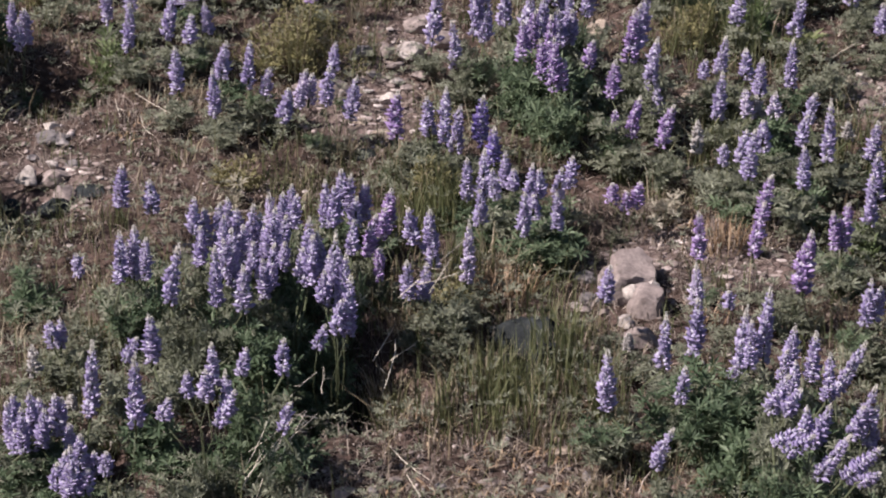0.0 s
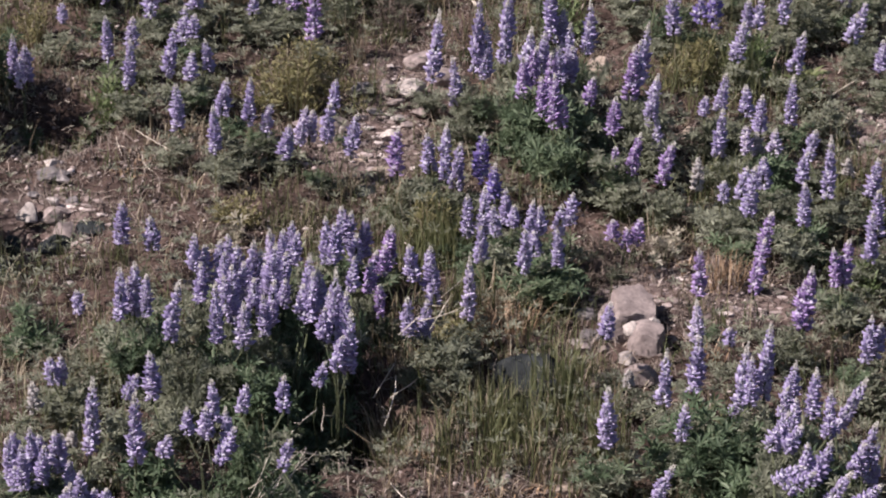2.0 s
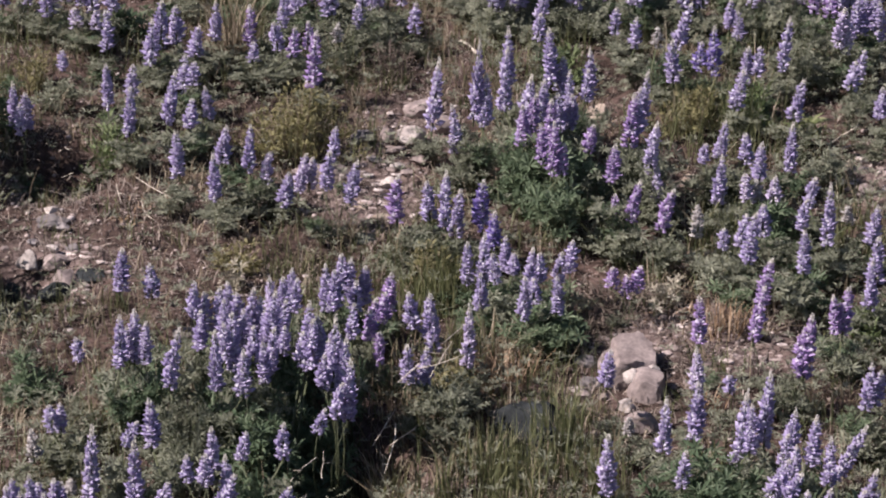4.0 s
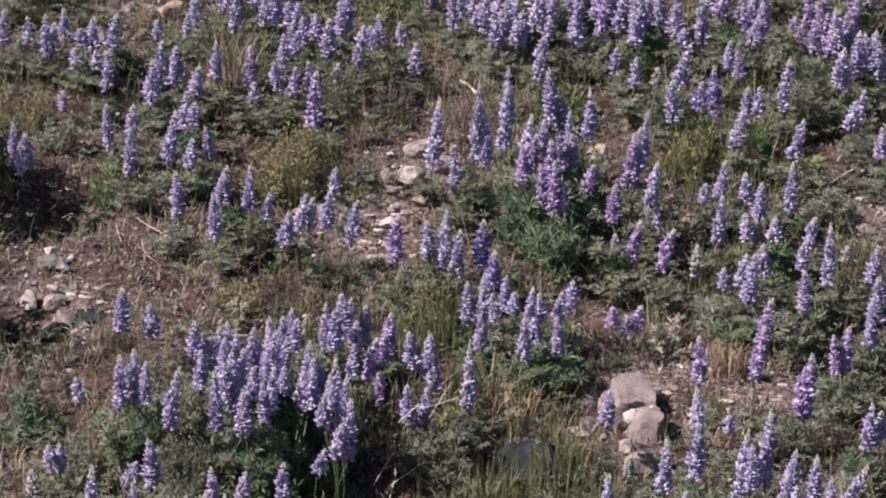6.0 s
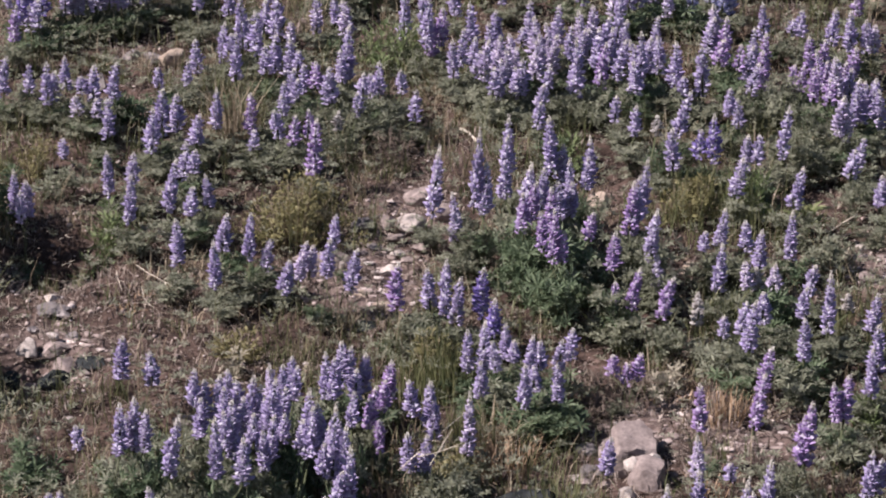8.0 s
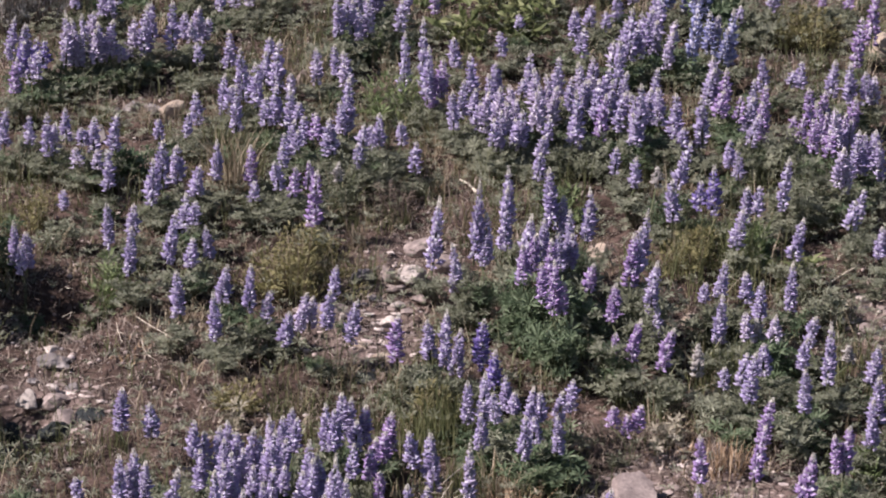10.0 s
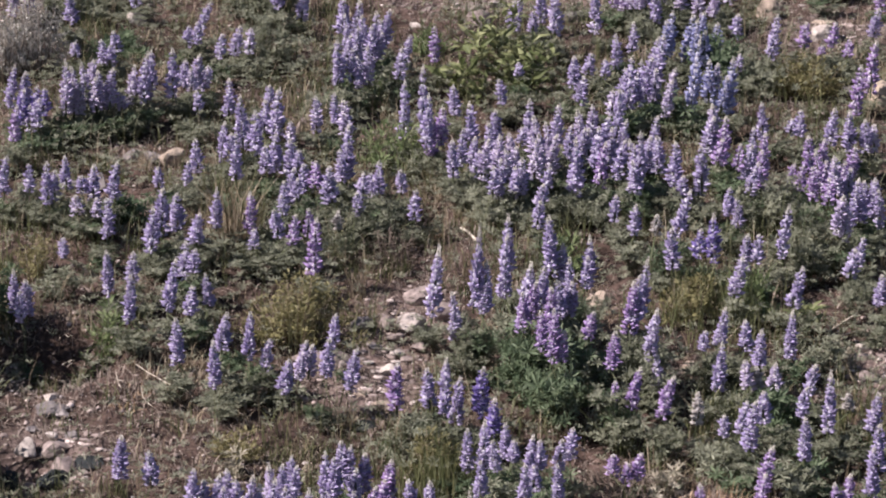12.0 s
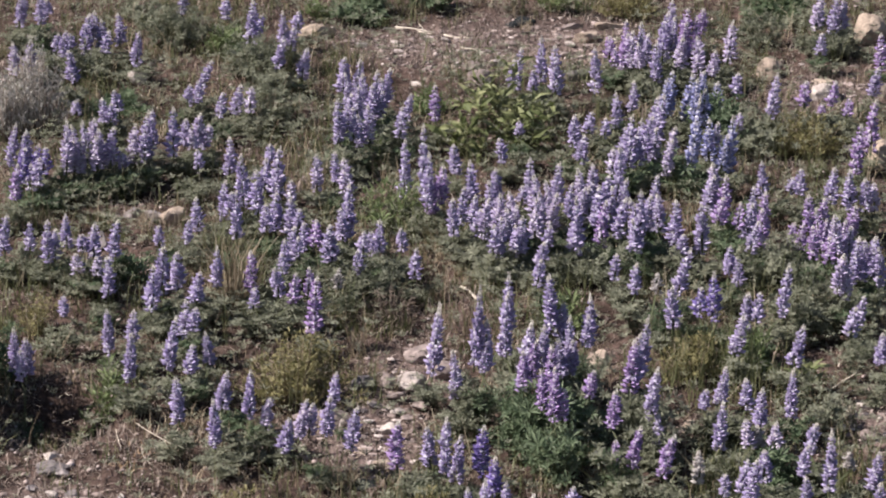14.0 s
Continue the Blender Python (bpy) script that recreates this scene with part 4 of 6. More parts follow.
# ---- lupines ----
lupine([(-0.526, 5.723, 0.228, 0.091, 2, "mix"), (-0.476, 5.721, 0.254, 0.091, 0, "mix"), (-0.456, 5.685, 0.235, 0.097, -2, "mix"), (-0.435, 5.735, 0.224, 0.079, 5, "mix"), (-0.452, 5.626, 0.211, 0.090, 2, "mix"), (-0.470, 5.621, 0.232, 0.084, -4, "mix"), (-0.420, 5.791, 0.256, 0.106, 4, "mix"), (-0.401, 5.782, 0.233, 0.092, 4, "mix"), (-0.386, 5.740, 0.222, 0.092, 2, "mix"), (-0.362, 5.696, 0.276, 0.104, 5, "mix"), (-0.340, 5.673, 0.207, 0.065, 6, "mix"), (-0.356, 5.633, 0.221, 0.106, 14, "mix"), (-0.343, 5.747, 0.245, 0.106, 7, "mix")])
lupine([(-0.455, 5.841, 0.226, 0.080, 0, "mix"), (-0.475, 5.871, 0.242, 0.093, 0, "mix"), (-0.496, 5.819, 0.246, 0.106, -2, "mix"), (-0.525, 5.818, 0.234, 0.079, 0, "mix"), (-0.544, 5.806, 0.264, 0.079, 0, "mix"), (-0.387, 5.863, 0.251, 0.100, -4, "pale", 2), (-0.337, 5.883, 0.271, 0.100, 2, "mix"), (-0.323, 5.850, 0.256, 0.073, 5, "mix"), (-0.352, 5.808, 0.277, 0.092, 2, "mix")])
lupine([(-0.406, 5.660, 0.212, 0.078, 3, "mix"), (-0.383, 5.582, 0.208, 0.096, 2, "mix"), (-0.421, 5.545, 0.196, 0.096, 3, "mix", 2), (-0.482, 5.549, 0.245, 0.133, 1, "mix")])
lupine([(-0.302, 5.647, 0.203, 0.078, 5, "mix"), (-0.287, 5.677, 0.257, 0.104, -1, "mix", 2), (-0.267, 5.690, 0.227, 0.104, 4, "mix"), (-0.276, 5.625, 0.243, 0.123, 6, "mix"), (-0.240, 5.613, 0.203, 0.090, 4, "mix", 1), (-0.222, 5.604, 0.219, 0.103, 1, "mix", 1), (-0.226, 5.511, 0.284, 0.157, 2, "mix", 1, 2), (-0.203, 5.493, 0.247, 0.139, 4, "mix", 1), (-0.247, 5.481, 0.213, 0.076, 5, "mix", 1), (-0.192, 5.413, 0.226, 0.137, 4, "mix", 1), (-0.209, 5.408, 0.178, 0.076, 9, "mix", 1), (-0.244, 5.366, 0.138, 0.056, 19, "mix", 1)])
lupine([(-0.194, 5.911, 0.228, 0.067, 2, "mix", 1), (-0.164, 5.938, 0.152, 0.068, 3, "purple", 1), (-0.152, 5.975, 0.166, 0.096, 4, "purple", 1), (-0.134, 6.019, 0.164, 0.069, 5, "purple", 1), (-0.238, 5.889, 0.242, 0.074, 5, "mix", 1), (-0.244, 5.891, 0.261, 0.067, 2, "mix", 1), (-0.144, 5.878, 0.119, 0.074, 2, "purple", 1), (-0.079, 5.983, 0.176, 0.082, 0, "mix", 1), (-0.031, 5.966, 0.182, 0.109, -1, "mix", 1), (-0.022, 5.962, 0.143, 0.095, -2, "mix", 1)])
lupine([(-0.872, 5.210, 0.046, 0.073, -2, "mix"), (-0.875, 5.165, 0.053, 0.097, -2, "mix"), (-0.857, 5.148, -0.001, 0.060, -2, "mix"), (-0.841, 5.118, 0.061, 0.096, -2, "mix"), (-0.833, 5.183, 0.068, 0.094, -1, "mix"), (-0.825, 5.204, 0.012, 0.055, 0, "mix"), (-0.788, 5.222, 0.041, 0.085, 0, "mix"), (-0.775, 5.227, 0.033, 0.068, 8, "mix"), (-0.755, 5.181, -0.003, 0.061, -3, "mix"), (-0.797, 5.157, 0.038, 0.090, 2, "mix"), (-0.824, 5.263, 0.018, 0.068, 0, "mix"), (-0.707, 5.248, 0.139, 0.150, -1, "mix", 2)])
lupine([(-0.721, 5.080, 0.016, 0.071, 0, "mix"), (-0.715, 5.089, -0.024, 0.060, -2, "mix"), (-0.698, 5.108, -0.033, 0.048, -7, "mix"), (-0.745, 5.026, 0.010, 0.089, 5, "mix"), (-0.753, 4.979, 0.001, 0.059, 2, "mix"), (-0.729, 4.968, 0.006, 0.073, 2, "mix"), (-0.716, 4.963, 0.044, 0.105, 0, "mix"), (-0.691, 4.961, -0.003, 0.059, 6, "mix"), (-0.664, 5.059, -0.011, 0.048, 11, "mix")])
lupine([(0.704, 5.285, 0.114, 0.074, 5, "mix"), (0.715, 5.302, 0.157, 0.086, 4, "mix", 2), (0.714, 5.228, 0.113, 0.073, 5, "mix"), (0.764, 5.294, 0.145, 0.097, 9, "mix", 2), (0.777, 5.182, 0.150, 0.103, 7, "mix"), (0.850, 5.203, 0.163, 0.131, 20, "mix")])
lupine([(0.711, 5.104, 0.103, 0.064, 22, "mix"), (0.685, 5.127, 0.130, 0.098, 14, "mix")])
lupine([(0.821, 5.017, 0.104, 0.074, 18, "mix"), (0.843, 5.026, 0.148, 0.111, 18, "mix"), (0.849, 5.019, 0.104, 0.085, 16, "mix"), (0.852, 5.022, 0.054, 0.050, 21, "mix")])
lupine([(0.831, 4.834, 0.044, 0.051, 63, "mix"), (0.835, 4.861, 0.084, 0.095, 48, "mix"), (0.779, 4.903, 0.095, 0.112, 35, "mix"), (0.752, 4.963, 0.133, 0.104, 19, "mix"), (0.706, 4.979, 0.120, 0.083, 12, "mix"), (0.690, 4.928, 0.095, 0.065, 63, "mix"), (0.708, 4.899, 0.096, 0.069, 42, "mix")])
lupine([(-0.841, 5.570, 0.067, 0.057, -3, "mix"), (-0.820, 5.591, 0.062, 0.068, 0, "mix")])
lupine([(-0.861, 5.440, 0.058, 0.063, 0, "young", 2)])
lupine([(-0.599, 5.003, 0.215, 0.160, 1, "mix", 1, 2)])
lupine([(-0.598, 5.313, 0.184, 0.104, 0, "mix"), (-0.616, 5.252, 0.155, 0.058, 29, "mix")])
lupine([(-0.772, 5.346, -0.011, 0.032, 11, "young")])
lupine([(-0.512, 5.158, 0.117, 0.054, 0, "mix", 1, 2), (-0.463, 5.201, 0.163, 0.099, 2, "mix", 1), (-0.467, 5.105, 0.145, 0.065, 0, "mix", 1), (-0.429, 5.109, 0.138, 0.095, 4, "mix", 1, 2), (-0.408, 5.047, 0.127, 0.084, 25, "mix", 1), (-0.542, 5.076, 0.097, 0.049, 17, "mix", 1)])
lupine([(-0.397, 5.259, 0.131, 0.069, 12, "mix")])
lupine([(-0.321, 5.232, 0.160, 0.079, -1, "mix")])
lupine([(-0.297, 5.033, 0.107, 0.070, 15, "mix")])
lupine([(0.334, 5.261, 0.124, 0.140, 0, "mix")])
lupine([(0.396, 5.586, 0.032, 0.041, -4, "young")])
lupine([(0.467, 5.469, 0.119, 0.116, 4, "mix", 2)])
lupine([(0.554, 5.700, 0.145, 0.092, 2, "pale", 1, 2)])
lupine([(0.546, 5.555, 0.128, 0.135, 4, "mix", 1)])
lupine([(0.630, 5.440, 0.141, 0.164, 4, "mix", 2), (0.682, 5.464, 0.182, 0.164, 4, "mix"), (0.634, 5.333, 0.163, 0.105, 7, "mix")])
lupine([(0.450, 5.042, 0.051, 0.093, 18, "mix")])
lupine([(0.496, 5.307, 0.068, 0.081, 6, "mix")])
lupine([(-0.746, 6.166, 0.224, 0.098, 2, "mix", 1), (-0.681, 6.161, 0.184, 0.077, -3, "mix", 1)])
lupine([(-0.817, 5.837, 0.121, 0.054, -3, "mix", 1)])
lupine([(-0.692, 5.651, 0.240, 0.110, 3, "mix"), (-0.681, 5.672, 0.207, 0.084, 3, "mix"), (-0.661, 5.673, 0.246, 0.116, 1, "mix"), (-0.642, 5.653, 0.227, 0.091, 4, "mix")])
lupine([(-0.561, 5.540, 0.249, 0.128, 7, "mix", 2)])
lupine([(-0.264, 6.071, 0.214, 0.110, 4, "mix"), (-0.235, 6.164, 0.211, 0.084, 0, "mix"), (-0.218, 6.159, 0.199, 0.098, -3, "mix"), (-0.183, 6.170, 0.181, 0.091, 4, "mix"), (-0.123, 6.149, 0.167, 0.091, 4, "purple")])
lupine([(-0.196, 5.757, 0.229, 0.080, 9, "mix")])
lupine([(-0.079, 5.744, 0.142, 0.086, 2, "mix", 1), (-0.036, 5.774, 0.124, 0.093, 4, "mix", 1)])
lupine([(0.064, 5.843, 0.192, 0.147, 3, "pale", 2)])
lupine([(0.061, 6.271, 0.203, 0.099, 0, "mix"), (0.098, 6.265, 0.226, 0.120, 0, "mix"), (0.116, 6.206, 0.197, 0.070, -3, "mix"), (0.093, 6.139, 0.171, 0.091, 0, "mix"), (0.167, 6.244, 0.184, 0.050, 8, "mix"), (0.203, 6.206, 0.211, 0.098, 0, "mix"), (0.225, 6.194, 0.201, 0.070, 2, "mix"), (0.277, 6.228, 0.192, 0.073, 3, "mix"), (0.305, 6.276, 0.204, 0.074, 3, "mix"), (0.211, 6.107, 0.168, 0.056, 3, "mix"), (0.191, 6.055, 0.192, 0.110, 0, "mix"), (0.262, 6.045, 0.196, 0.096, -1, "mix"), (0.152, 6.347, 0.192, 0.086, 0, "mix")])
lupine([(0.399, 6.219, 0.157, 0.049, 0, "purple", 1), (0.433, 6.217, 0.137, 0.049, 3, "purple", 1), (0.462, 6.232, 0.157, 0.061, 5, "purple", 1)])
lupine([(0.364, 5.716, 0.139, 0.085, 2, "mix", 1)])
lupine([(0.733, 6.284, 0.272, 0.127, 1, "mix")])
lupine([(0.849, 6.252, 0.240, 0.102, 3, "mix")])
lupine([(0.762, 6.158, 0.199, 0.105, 5, "purple", 1)])
lupine([(0.721, 5.944, 0.210, 0.129, 7, "purple", 1)])
lupine([(0.578, 5.923, 0.191, 0.108, 0, "purple", 1)])
lupine([(0.807, 5.764, 0.207, 0.152, 3, "purple", 1), (0.796, 5.780, 0.168, 0.106, 5, "purple", 1)])
lupine([(0.916, 5.988, 0.191, 0.112, 3, "purple"), (0.884, 5.979, 0.171, 0.089, -4, "purple")])
lupine([(1.018, 6.219, 0.234, 0.112, 1, "mix"), (0.992, 6.121, 0.211, 0.125, 3, "mix")])
lupine([(0.925, 5.609, 0.146, 0.104, 9, "mix"), (0.943, 5.622, 0.122, 0.078, 8, "mix")])
lupine([(0.630, 5.758, 0.063, 0.040, -4, "mix", 1)])
lupine([(0.235, 6.827, 0.417, 0.107, 4, "purple"), (0.237, 6.829, 0.253, 0.069, 3, "mix"), (0.221, 6.842, 0.457, 0.168, 5, "mix"), (0.206, 6.795, 0.396, 0.106, 4, "purple"), (0.268, 6.756, 0.422, 0.120, 2, "purple"), (0.245, 6.672, 0.379, 0.097, 2, "purple"), (0.277, 6.606, 0.405, 0.133, 0, "purple"), (0.299, 6.613, 0.345, 0.074, 2, "purple")])
lupine([(0.335, 6.977, 0.377, 0.093, 3, "mix"), (0.328, 6.992, 0.433, 0.140, 3, "mix"), (0.299, 6.967, 0.379, 0.093, 2, "mix"), (0.262, 6.971, 0.416, 0.101, 0, "mix"), (0.378, 7.047, 0.419, 0.079, 5, "mix")])
lupine([(0.276, 8.094, 0.508, 0.107, 2, "pale"), (0.295, 8.177, 0.508, 0.108, 2, "pale"), (0.314, 8.236, 0.530, 0.127, 2, "pale"), (0.331, 8.223, 0.498, 0.109, 3, "pale"), (0.281, 8.250, 0.544, 0.109, 0, "pale"), (0.381, 8.208, 0.527, 0.099, 0, "mix"), (0.426, 8.254, 0.509, 0.109, 3, "mix"), (0.440, 8.273, 0.505, 0.109, 3, "pale"), (0.496, 8.302, 0.534, 0.091, 2, "mix"), (0.218, 8.127, 0.476, 0.063, 5, "pale"), (0.203, 8.210, 0.501, 0.108, 0, "pale"), (0.189, 8.094, 0.474, 0.107, 3, "pale"), (0.173, 8.155, 0.512, 0.108, 2, "pale")])
lupine([(0.463, 8.164, 0.528, 0.117, 2, "mix"), (0.478, 8.110, 0.497, 0.125, -2, "purple"), (0.508, 8.199, 0.520, 0.108, 2, "mix"), (0.526, 8.083, 0.511, 0.107, 3, "mix"), (0.555, 8.063, 0.515, 0.142, 2, "mix"), (0.568, 8.055, 0.500, 0.089, 2, "mix"), (0.580, 8.009, 0.552, 0.150, 2, "mix"), (0.608, 8.114, 0.513, 0.098, 2, "mix"), (0.558, 7.931, 0.477, 0.088, 3, "mix"), (0.649, 8.202, 0.494, 0.099, 3, "mix"), (0.644, 8.283, 0.538, 0.100, 2, "mix")])
lupine([(0.145, 8.294, 0.518, 0.109, 2, "mix"), (0.160, 8.374, 0.540, 0.096, 2, "mix"), (0.086, 8.357, 0.566, 0.110, 2, "mix")])
lupine([(0.148, 7.936, 0.459, 0.070, 4, "mix"), (0.168, 7.961, 0.478, 0.105, 2, "mix"), (0.216, 8.019, 0.440, 0.080, 4, "mix"), (0.231, 7.988, 0.472, 0.097, 0, "mix")])
lupine([(0.394, 8.101, 0.438, 0.072, 6, "mix")])
lupine([(0.109, 8.084, 0.476, 0.071, 3, "mix"), (0.128, 8.061, 0.516, 0.115, 2, "pale"), (0.059, 8.155, 0.530, 0.108, 5, "mix"), (0.093, 8.208, 0.493, 0.081, 3, "mix"), (0.028, 8.087, 0.510, 0.107, 2, "mix")])
lupine([(1.073, 7.907, 0.465, 0.087, 2, "purple"), (1.090, 7.964, 0.503, 0.123, 2, "purple"), (1.124, 7.986, 0.464, 0.070, 3, "purple"), (1.052, 8.003, 0.443, 0.062, 3, "purple"), (1.031, 8.031, 0.446, 0.063, 8, "purple"), (1.139, 7.918, 0.496, 0.105, 2, "pale"), (1.184, 7.938, 0.458, 0.088, 2, "mix"), (1.180, 8.008, 0.459, 0.088, 2, "purple"), (1.115, 7.855, 0.443, 0.069, 3, "purple"), (1.219, 7.860, 0.434, 0.078, 4, "mix"), (1.239, 7.844, 0.446, 0.104, -1, "mix")])
lupine([(0.914, 8.112, 0.487, 0.107, 3, "mix"), (0.925, 8.152, 0.530, 0.108, 2, "mix"), (0.884, 8.117, 0.486, 0.072, 6, "purple"), (0.964, 8.189, 0.505, 0.108, 3, "purple"), (0.835, 8.164, 0.493, 0.072, 4, "purple"), (0.849, 8.237, 0.547, 0.127, 2, "purple"), (0.815, 8.326, 0.529, 0.110, 2, "mix"), (0.825, 8.347, 0.568, 0.119, 2, "pale"), (0.839, 8.342, 0.481, 0.073, 3, "purple")])
lupine([(0.935, 8.004, 0.494, 0.106, 3, "purple"), (0.915, 7.964, 0.469, 0.089, 11, "mix")])
lupine([(1.188, 7.738, 0.438, 0.086, 3, "mix"), (1.179, 7.736, 0.471, 0.120, 4, "mix"), (1.252, 7.766, 0.431, 0.103, 2, "mix")])
lupine([(1.135, 7.647, 0.434, 0.110, 2, "pale"), (1.116, 7.634, 0.446, 0.101, 2, "pale")])
lupine([(0.752, 7.985, 0.464, 0.088, 2, "mix"), (0.754, 7.963, 0.520, 0.123, 0, "mix"), (0.698, 7.966, 0.426, 0.062, -3, "mix"), (0.684, 8.012, 0.518, 0.115, 3, "mix")])
lupine([(-0.556, 8.568, 0.532, 0.094, 2, "mix"), (-0.514, 8.520, 0.578, 0.140, 4, "mix"), (-0.543, 8.651, 0.561, 0.066, 3, "mix")])
lupine([(-0.599, 8.420, 0.509, 0.092, 2, "mix"), (-0.612, 8.317, 0.597, 0.142, 2, "mix"), (-0.639, 8.252, 0.492, 0.073, 3, "mix"), (-0.668, 8.303, 0.516, 0.109, 2, "mix"), (-0.562, 8.263, 0.559, 0.118, 0, "mix")])
lupine([(-0.419, 7.929, 0.426, 0.061, 5, "mix"), (-0.437, 7.951, 0.455, 0.097, 5, "mix"), (-0.412, 8.051, 0.441, 0.071, 4, "mix"), (-0.374, 8.033, 0.454, 0.071, 3, "purple"), (-0.430, 8.148, 0.462, 0.054, 4, "mix"), (-0.456, 8.173, 0.491, 0.108, 2, "mix"), (-0.504, 8.188, 0.505, 0.108, 0, "mix"), (-0.530, 8.133, 0.483, 0.081, 0, "mix"), (-0.455, 7.835, 0.440, 0.069, 4, "mix")])
lupine([(-0.465, 8.344, 0.507, 0.073, 3, "pale")])
lupine([(-0.279, 8.171, 0.475, 0.090, 3, "mix"), (-0.286, 8.147, 0.540, 0.152, 3, "mix"), (-0.302, 8.095, 0.474, 0.089, 2, "mix")])
lupine([(-0.319, 7.893, 0.435, 0.061, 3, "mix"), (-0.335, 7.879, 0.480, 0.104, 0, "mix")])
lupine([(-0.200, 8.015, 0.406, 0.053, 6, "mix"), (-0.213, 8.027, 0.421, 0.053, 4, "mix"), (-0.186, 7.926, 0.478, 0.088, 5, "mix"), (-0.230, 7.923, 0.445, 0.070, 7, "mix")])
lupine([(-1.310, 8.675, 0.602, 0.104, 2, "mix"), (-1.323, 8.661, 0.595, 0.104, 2, "mix"), (-1.282, 8.654, 0.560, 0.095, 3, "deep"), (-1.354, 8.675, 0.623, 0.118, 3, "mix"), (-1.252, 8.629, 0.553, 0.072, 5, "deep"), (-1.288, 8.563, 0.515, 0.075, 4, "mix"), (-1.297, 8.518, 0.578, 0.103, 5, "deep"), (-1.253, 8.507, 0.545, 0.075, 6, "mix"), (-1.185, 8.654, 0.633, 0.142, 2, "pale", 2), (-1.177, 8.672, 0.566, 0.086, 3, "pale"), (-1.162, 8.699, 0.612, 0.129, 0, "pale"), (-1.145, 8.696, 0.561, 0.086, 3, "pale"), (-1.095, 8.660, 0.586, 0.095, 2, "pale")])
lupine([(-1.069, 8.734, 0.554, 0.077, 3, "mix"), (-1.044, 8.687, 0.609, 0.105, 2, "mix"), (-1.020, 8.693, 0.525, 0.057, 0, "mix"), (-1.078, 8.668, 0.603, 0.104, 2, "mix"), (-0.980, 8.756, 0.604, 0.106, 5, "pale"), (-0.974, 8.772, 0.556, 0.077, 3, "mix"), (-0.952, 8.753, 0.642, 0.134, 4, "mix", 2), (-0.947, 8.810, 0.585, 0.087, 5, "mix")])
lupine([(-0.806, 8.810, 0.585, 0.064, 5, "pale"), (-0.862, 8.792, 0.653, 0.135, 3, "mix"), (-0.789, 8.894, 0.616, 0.097, 3, "pale"), (-0.781, 8.940, 0.551, 0.055, 4, "mix"), (-0.763, 8.948, 0.565, 0.059, 6, "pale"), (-0.832, 8.941, 0.588, 0.079, 10, "mix")])
lupine([(-0.326, 9.364, 0.665, 0.102, 3, "mix"), (-0.337, 9.419, 0.714, 0.103, 3, "mix"), (-0.283, 9.417, 0.705, 0.113, 3, "mix")])
lupine([(-0.264, 9.219, 0.690, 0.121, 3, "mix"), (-0.235, 9.186, 0.657, 0.100, 3, "mix"), (-0.208, 9.205, 0.635, 0.080, 4, "mix"), (-0.199, 9.237, 0.667, 0.081, 4, "mix"), (-0.223, 9.294, 0.686, 0.132, 3, "mix"), (-0.281, 9.131, 0.667, 0.120, 5, "mix"), (-0.310, 9.154, 0.634, 0.100, 5, "mix")])
lupine([(-0.293, 8.908, 0.632, 0.097, 3, "mix"), (-0.327, 8.891, 0.616, 0.088, 4, "mix"), (-0.346, 8.881, 0.664, 0.126, 3, "mix"), (-0.267, 8.972, 0.592, 0.088, 4, "mix"), (-0.240, 9.000, 0.624, 0.108, 5, "mix")])
lupine([(0.792, 9.852, 0.805, 0.128, 2, "mix"), (0.790, 9.878, 0.761, 0.118, 6, "mix"), (0.824, 9.875, 0.782, 0.107, 3, "mix"), (0.867, 9.907, 0.757, 0.108, 3, "purple"), (0.883, 9.987, 0.796, 0.119, 2, "purple"), (0.915, 9.992, 0.764, 0.098, 4, "purple")])
lupine([(0.649, 9.799, 0.733, 0.106, 3, "purple"), (0.668, 9.789, 0.744, 0.106, 2, "pale"), (0.652, 9.856, 0.774, 0.139, 2, "purple"), (0.708, 9.885, 0.760, 0.107, 2, "mix"), (0.594, 9.888, 0.709, 0.064, 0, "purple"), (0.605, 9.729, 0.693, 0.053, 5, "purple")])
lupine([(0.712, 9.702, 0.748, 0.095, 4, "mix"), (0.684, 9.662, 0.724, 0.074, 3, "pale"), (0.745, 9.620, 0.731, 0.115, 5, "mix")])
lupine([(0.840, 9.128, 0.686, 0.120, 5, "blue"), (0.871, 9.144, 0.646, 0.100, 3, "blue")])
lupine([(0.743, 9.199, 0.674, 0.100, 3, "blue"), (0.765, 9.193, 0.704, 0.130, 4, "blue")])
lupine([(0.822, 8.901, 0.614, 0.117, 5, "blue"), (0.853, 8.845, 0.606, 0.116, 0, "blue"), (0.880, 8.843, 0.597, 0.087, 3, "mix")])
lupine([(0.616, 8.698, 0.597, 0.095, 3, "mix"), (0.595, 8.664, 0.649, 0.142, 4, "mix"), (0.559, 8.627, 0.548, 0.066, 3, "mix"), (0.535, 8.674, 0.538, 0.067, 3, "pale"), (0.656, 8.766, 0.630, 0.115, 2, "mix"), (0.680, 8.827, 0.582, 0.097, 3, "mix"), (0.638, 8.836, 0.604, 0.122, 4, "mix"), (0.591, 8.860, 0.576, 0.087, 4, "mix"), (0.744, 8.836, 0.580, 0.087, 6, "pale"), (0.714, 8.919, 0.676, 0.147, 6, "mix"), (0.699, 8.982, 0.656, 0.118, 5, "mix")])
lupine([(0.903, 8.701, 0.579, 0.096, 7, "blue"), (0.914, 8.696, 0.643, 0.163, 7, "blue")])
